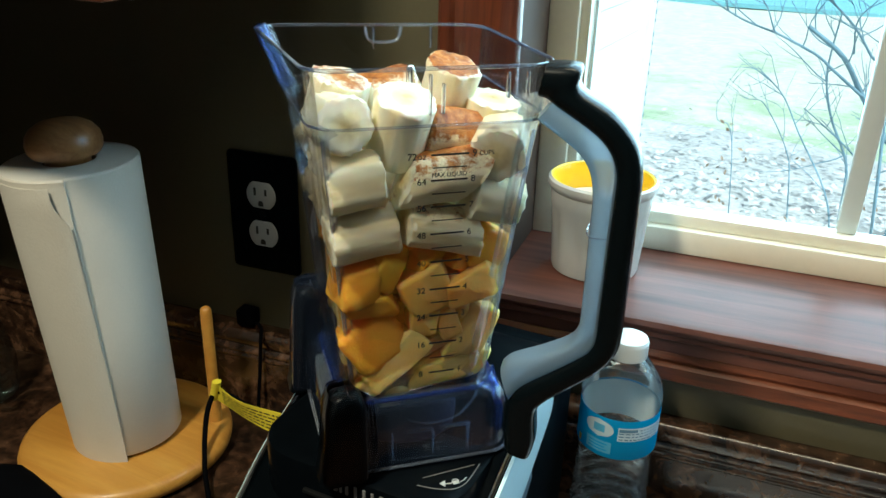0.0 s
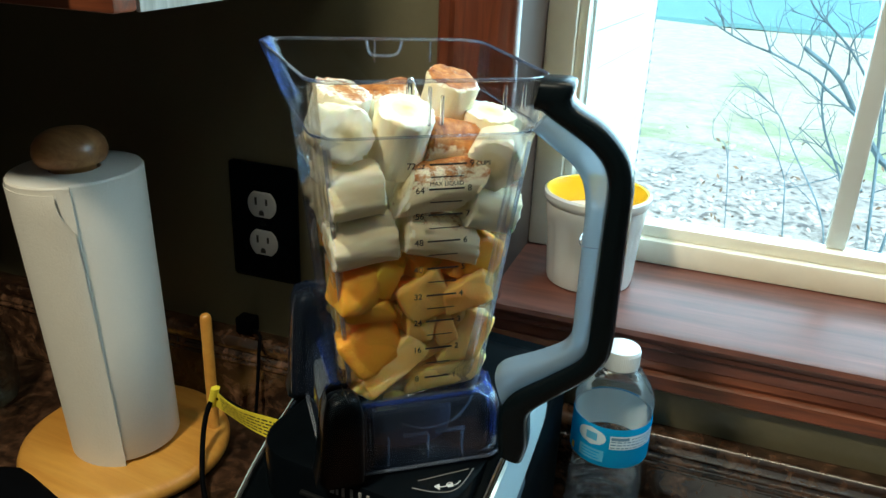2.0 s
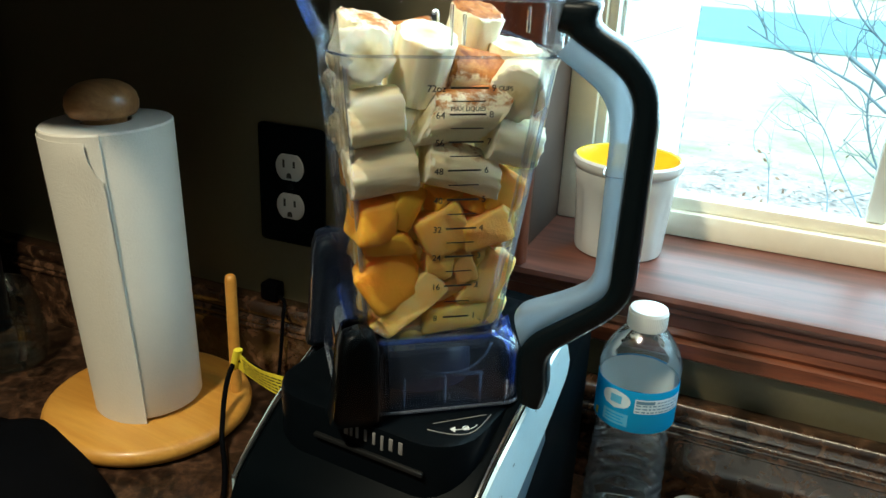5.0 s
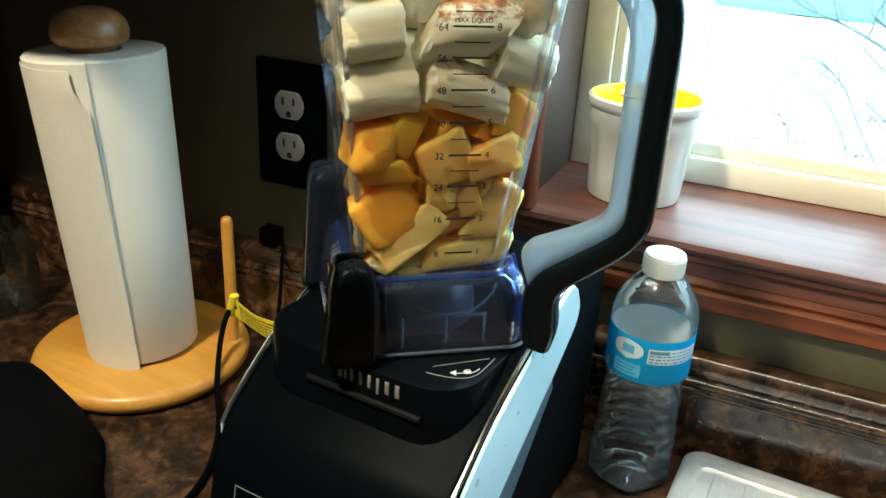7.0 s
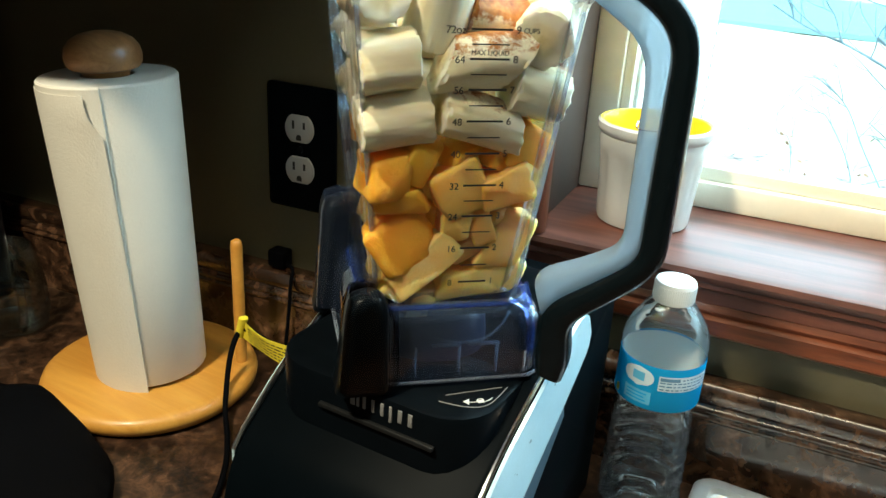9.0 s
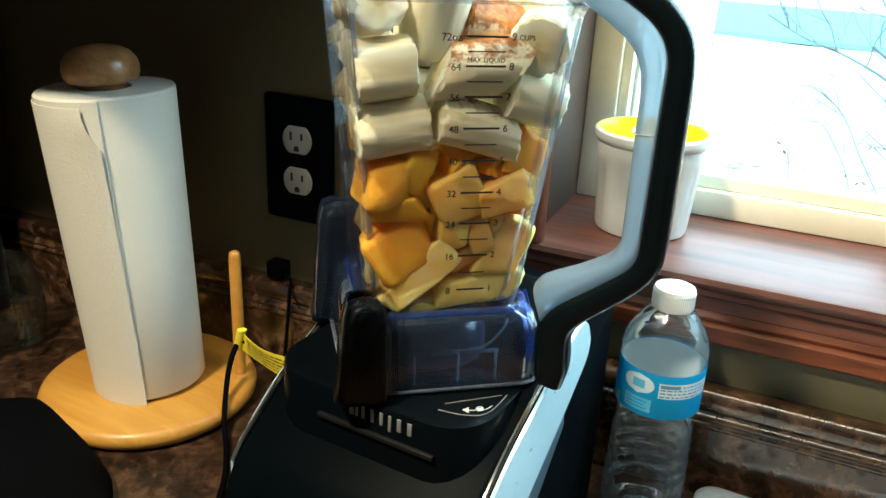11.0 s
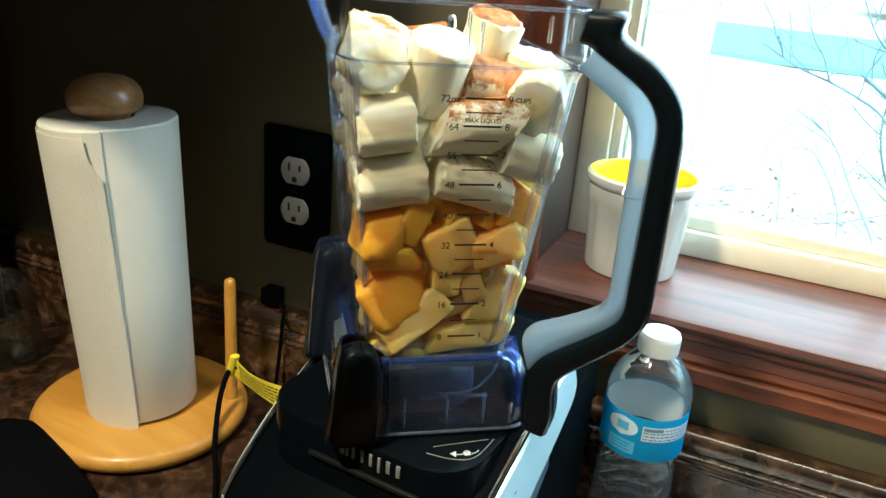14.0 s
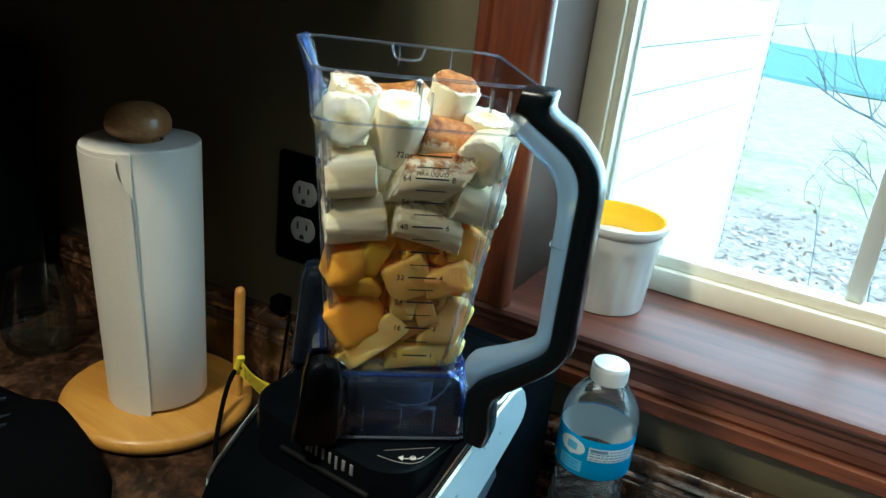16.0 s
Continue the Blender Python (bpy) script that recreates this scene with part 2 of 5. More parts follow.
def box(x0, x1, y0, y1, z0, z1, bevel=0.0, seg=2, bm=None):
    bm = bm or bmesh.new()
    r = bmesh.ops.create_cube(bm, size=1.0, matrix=Matrix.Translation(((x0 + x1) / 2, (y0 + y1) / 2, (z0 + z1) / 2)) @ Matrix.Diagonal((x1 - x0, y1 - y0, z1 - z0, 1)))
    if bevel:
        edges = list({e for v in r["verts"] for e in v.link_edges})
        bmesh.ops.bevel(bm, geom=edges, offset=bevel, segments=seg, profile=0.5, affect="EDGES")
    return bm


def rings(loops, closed=True, cap0=True, cap1=True, bm=None):
    """Faces between loops of points of equal count."""
    bm = bm or bmesh.new()
    made = [[bm.verts.new(p) for p in loop] for loop in loops]
    for a, b in zip(made, made[1:]):
        n = len(a)
        for i in range(n if closed else n - 1):
            j = (i + 1) % n
            bm.faces.new((a[i], a[j], b[j], b[i]))
    if cap0:
        bm.faces.new(made[0][::-1])
    if cap1:
        bm.faces.new(made[-1])
    return bm


def circle(r, z, n=48, cx=0.0, cy=0.0, wobble=None):
    return [(cx + (r if wobble is None else r * wobble(i / n)) * math.cos(2 * math.pi * i / n), cy + (r if wobble is None else r * wobble(i / n)) * math.sin(2 * math.pi * i / n), z) for i in range(n)]


def lathe(profile, n=48, cap0=True, cap1=True, bm=None, wobble=None):
    return rings([circle(max(r, 1e-4), z, n, wobble=wobble) for r, z in profile], True, cap0, cap1, bm)


def rounded(hx, hy, r, z, cx=0.0, cy=0.0, n=6):
    """A rounded rectangle of points."""
    out = []
    for k, (sx, sy) in enumerate(((1, 1), (-1, 1), (-1, -1), (1, -1))):
        for i in range(n + 1):
            a = math.pi / 2 * (k + i / n)
            out.append((cx + sx * (hx - r) + r * math.cos(a), cy + sy * (hy - r) + r * math.sin(a), z))
    return out


def tube(points, radius, n=10, bm=None, taper=None):
    """A round bar along points."""
    pts = [Vector(p) for p in points]
    loops, side = [], Vector((0.31, 0.17, 0.93))
    for i, p in enumerate(pts):
        way = (pts[min(i + 1, len(pts) - 1)] - pts[max(i - 1, 0)]).normalized()
        a = way.cross(side)
        if a.length < 1e-3:
            a = way.cross(Vector((1, 0, 0)))
        a.normalize()
        b = way.cross(a)
        r = radius * (taper(i / (len(pts) - 1)) if taper else 1)
        loops.append([p + r * (a * math.cos(2 * math.pi * k / n) + b * math.sin(2 * math.pi * k / n)) for k in range(n)])
    return rings(loops, bm=bm)


def smooth_path(points, n=6):
    """Catmull-Rom points through the given ones."""
    p = [Vector(q) for q in points]
    p = [2 * p[0] - p[1]] + p + [2 * p[-1] - p[-2]]
    out = []
    for a, b, c, d in zip(p, p[1:], p[2:], p[3:]):
        for i in range(n):
            t = i / n
            out.append(0.5 * ((2 * b) + (c - a) * t + (2 * a - 5 * b + 4 * c - d) * t * t + (3 * b - a - 3 * c + d) * t ** 3))
    return out + [p[-2]]


def text_mesh(body, size, mat, parent, m, depth=0.0002, name="print_mark"):
    """Lettering in the built-in font as a thin mesh."""
    cu = bpy.data.curves.new("lettering", "FONT")
    cu.body, cu.size, cu.extrude, cu.align_x, cu.align_y = body, size, depth, "CENTER", "CENTER"
    tmp = bpy.data.objects.new("lettering", cu)
    me = bpy.data.meshes.new_from_object(tmp)
    bpy.data.objects.remove(tmp)
    bpy.data.curves.remove(cu)
    me.materials.clear()
    me.materials.append(M[mat])
    ob = new(name, me)
    ob.matrix_world = m
    ob.parent = parent
    return ob


# ---------- the room ----------
COUNTER, SILL, WALL_T = 0.925, 1.105, 0.16
WX0, WX1, WZ1 = 0.2395, 1.20, 2.05      # the window's opening
RX0, RX1, RY0, CEIL = -2.2, 2.4, -3.2, 2.42


def build_room():
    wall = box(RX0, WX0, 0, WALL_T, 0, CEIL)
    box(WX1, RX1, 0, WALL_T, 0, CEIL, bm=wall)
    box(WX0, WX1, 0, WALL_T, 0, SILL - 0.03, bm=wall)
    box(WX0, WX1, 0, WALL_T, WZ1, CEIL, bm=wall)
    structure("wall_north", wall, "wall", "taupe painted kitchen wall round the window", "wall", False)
    structure("wall_south", box(RX0, RX1, RY0 - 0.1, RY0, 0, CEIL), "far_wall", "kitchen wall out of view, tone set for bounce light", "wall", False)
    structure("wall_west", box(RX0 - 0.1, RX0, RY0, WALL_T, 0, CEIL), "far_wall", "kitchen wall out of view, tone set for bounce light", "wall", False)
    structure("wall_east", box(RX1, RX1 + 0.1, RY0, WALL_T, 0, CEIL), "far_wall", "kitchen wall out of view, tone set for bounce light", "wall", False)
    structure("floor", box(RX0, RX1, RY0, 0, -0.05, 0), "floor", "brown wooden kitchen floor", "floor", False)
    structure("ceiling", box(RX0, RX1, RY0, WALL_T, CEIL, CEIL + 0.08), "ceiling", "white painted kitchen ceiling", "ceiling", False)


def build_counter():
    top = thing("worktop", "dark brown granite-pattern laminate worktop with upstand", "worktop", kind="structure")
    part("slab", box(RX0, RX1, -0.635, -0.0185, COUNTER - 0.038, COUNTER, 0.004), "granite", top)
    # the upstand: rolled top, a bead below it, a cove at its foot
    prof = [(-0.0005, COUNTER - 0.03), (-0.0005, 1.0157)]
    prof += [(-0.0115 - 0.0085 * math.sin(radians(d)), 1.0075 + 0.0085 * math.cos(radians(d))) for d in range(0, 91, 9)]
    prof += [(-0.0195, 1.002), (-0.0175, 0.9985)]
    prof += [(-0.0175 - 0.0034 * math.sin(radians(d)), 0.9935 + 0.0034 * math.cos(radians(d))) for d in range(20, 151, 13)]
    prof += [(-0.0175 - 0.0034 * math.sin(radians(d)), 0.9872 + 0.0034 * math.cos(radians(d))) for d in range(30, 161, 13)]
    prof += [(-0.0165, COUNTER + 0.012), (-0.0185, COUNTER + 0.003), (-0.0185, COUNTER - 0.03)]
    part("upstand", rings([[(x, y, z) for y, z in prof] for x in (RX0, RX1)]), "granite_upstand", top)
    cab = thing("base_cabinet", "red-stained wooden base cabinet under the worktop", "cabinet")
    part("body", box(RX0, RX1, -0.6, -0.02, 0.0, COUNTER - 0.04), "wood_z", cab)


def build_upper_cabinet():
    x1, y0, z0, z1 = 0.096, -0.253, 1.352, 2.1
    cab = thing("wall_cabinet", "red-stained wooden wall cabinet with pale end panel", "cabinet")
    part("body", box(-0.75, x1 - 0.004, y0 + 0.02, -0.001, z0, z1, 0.002), "wood_z", cab)
    part("end_panel", box(x1 - 0.0035, x1, y0 + 0.022, -0.001, z0 - 0.002, z1, 0.001), PALE, cab, "pale streaked end panel")
    frame_bm = box(-0.75, x1 + 0.001, y0, y0 + 0.019, z0 - 0.001, z0 + 0.05, 0.002)
    box(x1 - 0.045, x1 + 0.001, y0, y0 + 0.019, z0 + 0.051, z1, 0.002, bm=frame_bm)
    part("face_frame", frame_bm, "wood_x", cab)
    door = part("door", box(-0.34, x1 - 0.03, y0 - 0.02, y0 - 0.001, z0 + 0.012, z1 - 0.02, 0.004), "wood_z", cab)
    part("door_panel", box(-0.28, x1 - 0.09, y0 - 0.024, y0 - 0.0205, z0 + 0.07, z1 - 0.08, 0.003), "wood_z", door)


def build_window():
    # stool and apron
    prof = [(0.158, SILL), (-0.006, SILL), (-0.0105, SILL - 0.002), (-0.012, SILL - 0.006), (-0.0105, SILL - 0.010), (-0.008, SILL - 0.012), (-0.0085, SILL - 0.016), (-0.0045, SILL - 0.0185), (-0.0045, SILL - 0.029), (0.158, SILL - 0.029)]
    sill = structure("window_sill", rings([[(x, y, z) for y, z in prof] for x in (0.165, 1.3)]), "sill", "red-brown varnished wooden window sill", "window sill")
    ap = [(0.0, SILL - 0.0295), (-0.004, SILL - 0.0295), (-0.0065, SILL - 0.034), (-0.0045, SILL - 0.0375), (-0.009, SILL - 0.04), (-0.009, 1.0535), (-0.0055, 1.0505), (-0.002, 1.0485), (0.0, 1.0485)]
    ap = [(y - 0.0008, z) for y, z in ap]
    structure("trim_apron", rings([[(x, y, z) for y, z in ap] for x in (0.18, 1.28)]), "wood_x", "red-stained moulded apron under the window sill", "trim")
    # casing with a stepped profile
    cs = [(0.190, -0.0008), (0.190, -0.013), (0.193, -0.016), (0.2, -0.0165), (0.203, -0.013), (0.212, -0.012), (0.232, -0.0115), (0.2355, -0.0135), (0.2455, -0.0135), (0.2495, -0.011), (0.2515, -0.006), (0.2515, -0.0008)]
    structure("trim_casing", rings([[(x, y, z) for x, y in cs] for z in (SILL + 0.0005, WZ1 + 0.05)]), "wood_z", "red-stained wooden window casing", "trim")
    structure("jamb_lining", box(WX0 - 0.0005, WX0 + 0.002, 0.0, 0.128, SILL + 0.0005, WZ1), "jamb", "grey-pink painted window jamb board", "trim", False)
    win = thing("window_1", "cream painted window with tall panes", "window", kind="structure")
    y0, y1 = 0.128, 0.158
    x0, x1, z0, z1 = 0.2415, WX1, SILL, WZ1
    # outer frame: stepped left stile and bottom rail
    fr = box(x0, x0 + 0.027, y0, y1, z0 + 0.0005, z1, 0.002)
    box(x0 + 0.0272, x0 + 0.036, y0 + 0.006, y1, z0 + 0.0005, z1, 0.0015, bm=fr)
    box(x1 - 0.03, x1, y0, y1, z0, z1, 0.002, bm=fr)
    box(x0 + 0.0272, x1 - 0.0302, y0, y1, z0 + 0.0005, z0 + 0.024, 0.002, bm=fr)
    box(x0 + 0.0362, x1 - 0.0302, y0 + 0.008, y1, z0 + 0.0242, z0 + 0.036, 0.0015, bm=fr)
    box(x0 + 0.0272, x1 - 0.0302, y0, y1, z1 - 0.03, z1, 0.002, bm=fr)
    part("frame", fr, "vinyl", win)
    sash = box(x0 + 0.0365, x0 + 0.0395, y0 + 0.022, y1 - 0.002, z0 + 0.0362, z1 - 0.031, 0.001)
    part("gasket", sash, "siding", win, "pale glazing strip")
    part("mullion", box(0.510, 0.527, y0 + 0.02, y1 - 0.002, z0 + 0.0362, z1 - 0.031, 0.002), "siding", win)
    for a, b in ((x0 + 0.0398, 0.5098), (0.5272, x1 - 0.0305)):
        part("pane", box(a, b, y0 + 0.026, y0 + 0.029, z0 + 0.0363, z1 - 0.0312), "glass", win)


PALE = wood("pale_panel", (0.42, 0.4, 0.34), (0.72, 0.7, 0.64), "z", 2.2, rough=0.5, coat=0.0)
build_room()
build_counter()
build_upper_cabinet()
build_window()


# ---------- outdoors ----------
def build_outdoors():
    m, nodes, links, bsdf = material("yard_grass")
    vec = coords(nodes, links)
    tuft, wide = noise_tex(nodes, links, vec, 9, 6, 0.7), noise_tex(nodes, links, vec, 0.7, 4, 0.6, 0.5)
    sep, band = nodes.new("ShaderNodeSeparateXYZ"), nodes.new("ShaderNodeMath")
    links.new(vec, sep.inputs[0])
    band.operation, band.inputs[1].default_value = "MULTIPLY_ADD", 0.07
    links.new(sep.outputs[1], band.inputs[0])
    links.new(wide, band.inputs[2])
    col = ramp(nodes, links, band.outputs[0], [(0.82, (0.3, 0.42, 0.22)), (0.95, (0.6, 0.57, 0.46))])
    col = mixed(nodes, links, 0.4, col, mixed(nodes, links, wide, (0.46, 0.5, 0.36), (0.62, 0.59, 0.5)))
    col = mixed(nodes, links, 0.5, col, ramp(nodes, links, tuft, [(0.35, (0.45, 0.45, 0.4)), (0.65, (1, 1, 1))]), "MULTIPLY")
    links.new(col, bsdf.inputs["Base Color"])
    bsdf.inputs["Roughness"].default_value = 0.9
    M["grass"] = m
    # Litter colour is paled for the haze over the yard.
    M["litter"] = plain("leaf_litter", (0.42, 0.4, 0.37), 0.9, vary=0.5, scale=26, bump=0.6)
    M["road"] = plain("blue_grey_asphalt", (0.2, 0.42, 0.46), 0.5, vary=0.1, scale=6)
    # Bark paled and blued, with the window's haze put into its colour.
    M["bark"] = plain("hazed_bark", (0.16, 0.24, 0.29), 0.8, vary=0.3, scale=60)
    M["leaf"] = plain("dry_leaf", (0.22, 0.15, 0.1), 0.8, vary=0.4, scale=30)
    # one sheet that falls away from the house and runs to the horizon
    bm, rows = bmesh.new(), []
    ys = [-600, -120, -20, -5, 0.12, 0.16, 1.5, 2.6, 4.5, 7, 12, 20, 40, 120, 600]
    xs = [-400, -60, -15, -6, -3, -1, 0, 1, 3, 6, 15, 60, 400]
    for y in ys:
        rows.append([bm.verts.new((x, y, (-0.02 if y > 0.15 else -0.12) + 0.03 * math.sin(x * 1.3 + y))) for x in xs])
    for a, b in zip(rows, rows[1:]):
        for i in range(len(xs) - 1):
            bm.faces.new((a[i], a[i + 1], b[i + 1], b[i]))
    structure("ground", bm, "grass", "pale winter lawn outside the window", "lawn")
    bm = box(-400, 400, 12.2, 18.5, -0.03, 0.035)
    structure("road", bm, "road", "grey-blue road beyond the lawn", "road", False)
    # a bed of fallen leaves
    rnd = random.Random(5)
    bed = thing("leaf_bed", "brown and white fallen leaves under the bare shrub", "leaves", kind="stuff")
    loops = []
    for k in range(40):
        a = 2 * math.pi * k / 40
        r = 1 + 0.12 * math.sin(3 * a + 1) + 0.07 * math.sin(7 * a)
        loops.append((0.9 + 2.8 * r * math.cos(a), 3.1 + 1.75 * r * math.sin(a), 0.02))
    part("mulch", rings([loops, [(0.9 + (x - 0.9) * 0.9, 3.1 + (y - 3.1) * 0.9, 0.045) for x, y, z in loops]], cap0=False), "litter", bed)
    bm = bmesh.new()
    for k in range(5200):
        x, y = rnd.gauss(0.9, 1.3), rnd.gauss(3.1, 0.85)
        s, a = rnd.uniform(0.012, 0.028), rnd.uniform(0, 6.28)
        u, v = Vector((math.cos(a), math.sin(a), rnd.uniform(-0.4, 0.4))) * s, Vector((-math.sin(a), math.cos(a), rnd.uniform(-0.4, 0.4))) * s * 0.55
        c = Vector((x, y, 0.07 + rnd.uniform(0, 0.03)))
        bm.faces.new([bm.verts.new(c + d) for d in (-u, -v, u, v)])
    ob = part("fallen_leaves", bm, plain("bleached_leaf", (0.52, 0.5, 0.48), 0.8, vary=0.4, scale=9), bed, "", False)
    tagged(ob, kind="stuff")
    # the house's own wing
    wing = thing("house_wing", "white clapboard wing of the house beside the window", "house")
    for k in range(22):
        z = -0.05 + 0.15 * k
        part("clapboard", rings([[(-0.4, y, z + 0.006), (-0.3845, y, z + 0.004), (-0.388, y, z + 0.151), (-0.4, y, z + 0.151)] for y in (0.165, 3.34)]), "siding", wing, "", False)
    part("corner_board", box(-0.46, -0.366, 3.3405, 3.43, -0.05, 3.3, 0.004), "siding", wing)
    part("wall", box(-3.0, -0.4005, 0.165, 3.34, -0.05, 3.3), "siding", wing)
    for k in range(60):
        z = 0.1 + k * 0.05 + rnd.uniform(-0.01, 0.01)
        part("dark_joint", box(-0.368, -0.362, 3.425, 3.433, z, z + rnd.uniform(0.01, 0.03)), "bark", wing, "", False)
    # far houses and trees
    for x, w, h, c in ((-9, 7, 2.6, (0.5, 0.55, 0.6)), (6, 9, 3.0, (0.45, 0.5, 0.5))):
        far = thing("far_house", "pale far house across the road", "house", pose(x, 26, 0))
        part("wall", box(-w / 2, w / 2, 0, 5, 0, h), plain("far_house_wall", c, 0.8), far)
        part("roof", rings([[(-w / 2 - 0.3, y, h) for y in (-0.4, 5.4)] + [(-w / 2 - 0.3, 2.5, h + 1.6)], [(w / 2 + 0.3, y, h) for y in (-0.4, 5.4)] + [(w / 2 + 0.3, 2.5, h + 1.6)]]), "bark", far, "", False)
        for dx in (-0.3, 0.0, 0.3):
            part("window", box(w * dx - 0.5, w * dx + 0.5, -0.03, 0.02, 0.9, 2.0), "black_gloss", far)


def build_shrub():
    ox, oy = 0.66, 2.3
    shrub = thing("bare_shrub", "bare winter shrub with haze-blued branches outside the window", "shrub", pose(ox, oy, 0))
    rnd = random.Random(11)

    def twig(start, way, length, radius, depth, bm):
        pts, p, d = [start], start.copy(), way.copy()
        steps = 6
        for i in range(steps):
            d = (d + Vector((rnd.gauss(0, 0.12), rnd.gauss(0, 0.12), rnd.gauss(0.02, 0.09)))).normalized()
            p = p + d * length / steps
            pts.append(p.copy())
        tube(pts, radius, 5 if depth < 2 else 4, bm, taper=lambda t: 1 - 0.6 * t)
        if depth < 2:
            for k in range(2):
                side = Vector((rnd.gauss(-0.1, 1), rnd.gauss(0, 0.6), rnd.gauss(0.25, 0.6))).normalized()
                twig(pts[rnd.randint(1, steps)], (d * 0.7 + side * 0.7).normalized(), length * rnd.uniform(0.45, 0.75), max(0.0009, radius * 0.6), depth + 1, bm)

    # the limbs, as x and z from foot to tip, with their depth, thickness and number of side twigs
    limbs = (
        (((0.82, -0.02), (0.76, 0.5), (0.69, 0.67), (0.64, 0.72), (0.55, 0.84), (0.47, 0.96), (0.354, 1.049)), 0.0, 0.0145, 9),
        (((0.55, 0.84), (0.448, 0.917), (0.391, 0.961), (0.273, 1.015), (0.155, 1.054), (0.041, 1.115)), -0.02, 0.0052, 7),
        (((0.273, 1.015), (0.255, 1.03), (0.227, 1.097), (0.187, 1.153), (0.15, 1.25)), -0.02, 0.0032, 3),
        (((0.62, -0.02), (0.55, 0.4), (0.505, 0.555), (0.391, 0.715), (0.319, 0.825), (0.227, 0.909)), -0.08, 0.0035, 6),
        (((0.6, -0.02), (0.567, 0.45), (0.553, 0.609), (0.474, 0.75), (0.434, 0.894), (0.44, 1.1)), 0.05, 0.0058, 8),
        (((0.45, -0.02), (0.395, 0.486), (0.359, 0.62), (0.261, 0.75), (0.217, 0.766)), 0.1, 0.0028, 4),
        (((0.7, 0.2), (0.62, 0.85), (0.55, 0.96), (0.474, 1.061), (0.358, 1.168), (0.28, 1.3)), 0.08, 0.0055, 7),
        (((0.5, 0.96), (0.49, 1.073), (0.55, 1.165), (0.6, 1.3)), 0.08, 0.003, 3),
        (((0.62, 0.6), (0.518, 0.681), (0.386, 0.769)), 0.04, 0.0034, 4),
        (((0.24, -0.02), (0.179, 0.611), (0.113, 0.682), (0.096, 0.748)), 0.12, 0.0022, 2),
        (((0.75, -0.02), (0.72, 0.4), (0.78, 0.7), (0.86, 1.0), (0.9, 1.3)), 0.1, 0.006, 7),
        (((0.7, 0.1), (0.66, 0.5), (0.63, 0.8), (0.6, 1.1), (0.63, 1.35)), -0.05, 0.0048, 8),
        (((0.85, 0.3), (0.95, 0.6), (1.02, 0.9), (1.1, 1.2)), 0.0, 0.006, 6),
    )
    for line, dy, radius, side_twigs in limbs:
        pts = smooth_path([(x - ox, dy + 0.06 * math.sin(9 * z + x), z) for x, z in line], 5)
        bm = tube(pts, radius, 8, taper=lambda t: 1 - 0.55 * t)
        for k in range(side_twigs):
            i = rnd.randint(len(pts) // 3, len(pts) - 2)
            along = (pts[i + 1] - pts[i]).normalized()
            side = Vector((rnd.gauss(-0.15, 1), rnd.gauss(0, 0.5), rnd.gauss(0.3, 0.6))).normalized()
            twig(pts[i], (along * 0.6 + side * 0.8).normalized(), rnd.uniform(0.1, 0.24), min(0.0024, radius * 0.5), 1, bm)
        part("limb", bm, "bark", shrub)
    bm = bmesh.new()
    for k in range(60):
        c = Vector((rnd.uniform(-0.55, 0.3), rnd.uniform(-0.2, 0.3), rnd.uniform(0.35, 0.7)))
        u = Vector((rnd.gauss(0, 1), rnd.gauss(0, 1), rnd.gauss(0, 1))).normalized() * 0.012
        v = u.orthogonal().normalized() * 0.006
        bm.faces.new([bm.verts.new(c + d) for d in (-u, -v, u, v)])
    tagged(part("leaves", bm, "leaf", shrub, "", False), kind="stuff")


build_outdoors()
build_shrub()


# ---------- things on the worktop ----------
def build_outlet():
    o = thing("wall_outlet", "grey duplex outlet on a black wall plate", "outlet", pose(0.0225, 0, 1.1345))
    part("plate", box(-0.035, 0.035, -0.006, -0.0005, -0.057, 0.057, 0.004, 3), "black_gloss", o, "black wall plate")
    part("screw", screw_bm(), "black", o)
    for z in (0.0187, -0.0187):
        loop = []
        for k in range(32):
            a = 2 * math.pi * k / 32
            loop.append((0.0146 * math.cos(a), min(0.0121, max(-0.0121, 0.0146 * math.sin(a)))))
        face = part("receptacle", rings([[(x, -0.0062, y + z) for x, y in loop], [(x, -0.0078, y + z) for x, y in loop], [(x * 0.93, -0.0085, y * 0.93 + z) for x, y in loop]]), "outlet", o, "grey receptacle face")
        for x, h in ((-0.0055, 0.0037), (0.0055, 0.003)):
            part("slot", box(x - 0.0011, x + 0.0011, -0.0088, -0.0084, z + 0.0035 - h, z + 0.0035 + h), "ink", face)
        hole = [(0.0026 * math.cos(a), 0.0026 * math.sin(a)) for a in (math.pi * k / 8 for k in range(9))] + [(-0.0026, -0.0025), (0.0026, -0.0025)]
        part("ground_hole", rings([[(x, -0.0088, y + z - 0.0075) for x, y in hole], [(x, -0.0084, y + z - 0.0075) for x, y in hole]]), "ink", face)


def screw_bm():
    return rings([[(0.003 * math.cos(k * math.pi / 8), y, 0.003 * math.sin(k * math.pi / 8)) for k in range(16)] for y in (-0.0062, -0.0072)])


TX, TY = -0.0565, -0.1435


LEAN_TURN = Matrix.Rotation(radians(3.2), 4, Vector((0.4, -0.92, 0.0)))


def leaning(ob):
    """The upright stands a little askew on its base."""
    ob.matrix_basis = Matrix.Translation((0, 0, 0.0187)) @ LEAN_TURN @ Matrix.Translation((0, 0, -0.0187))
    return ob


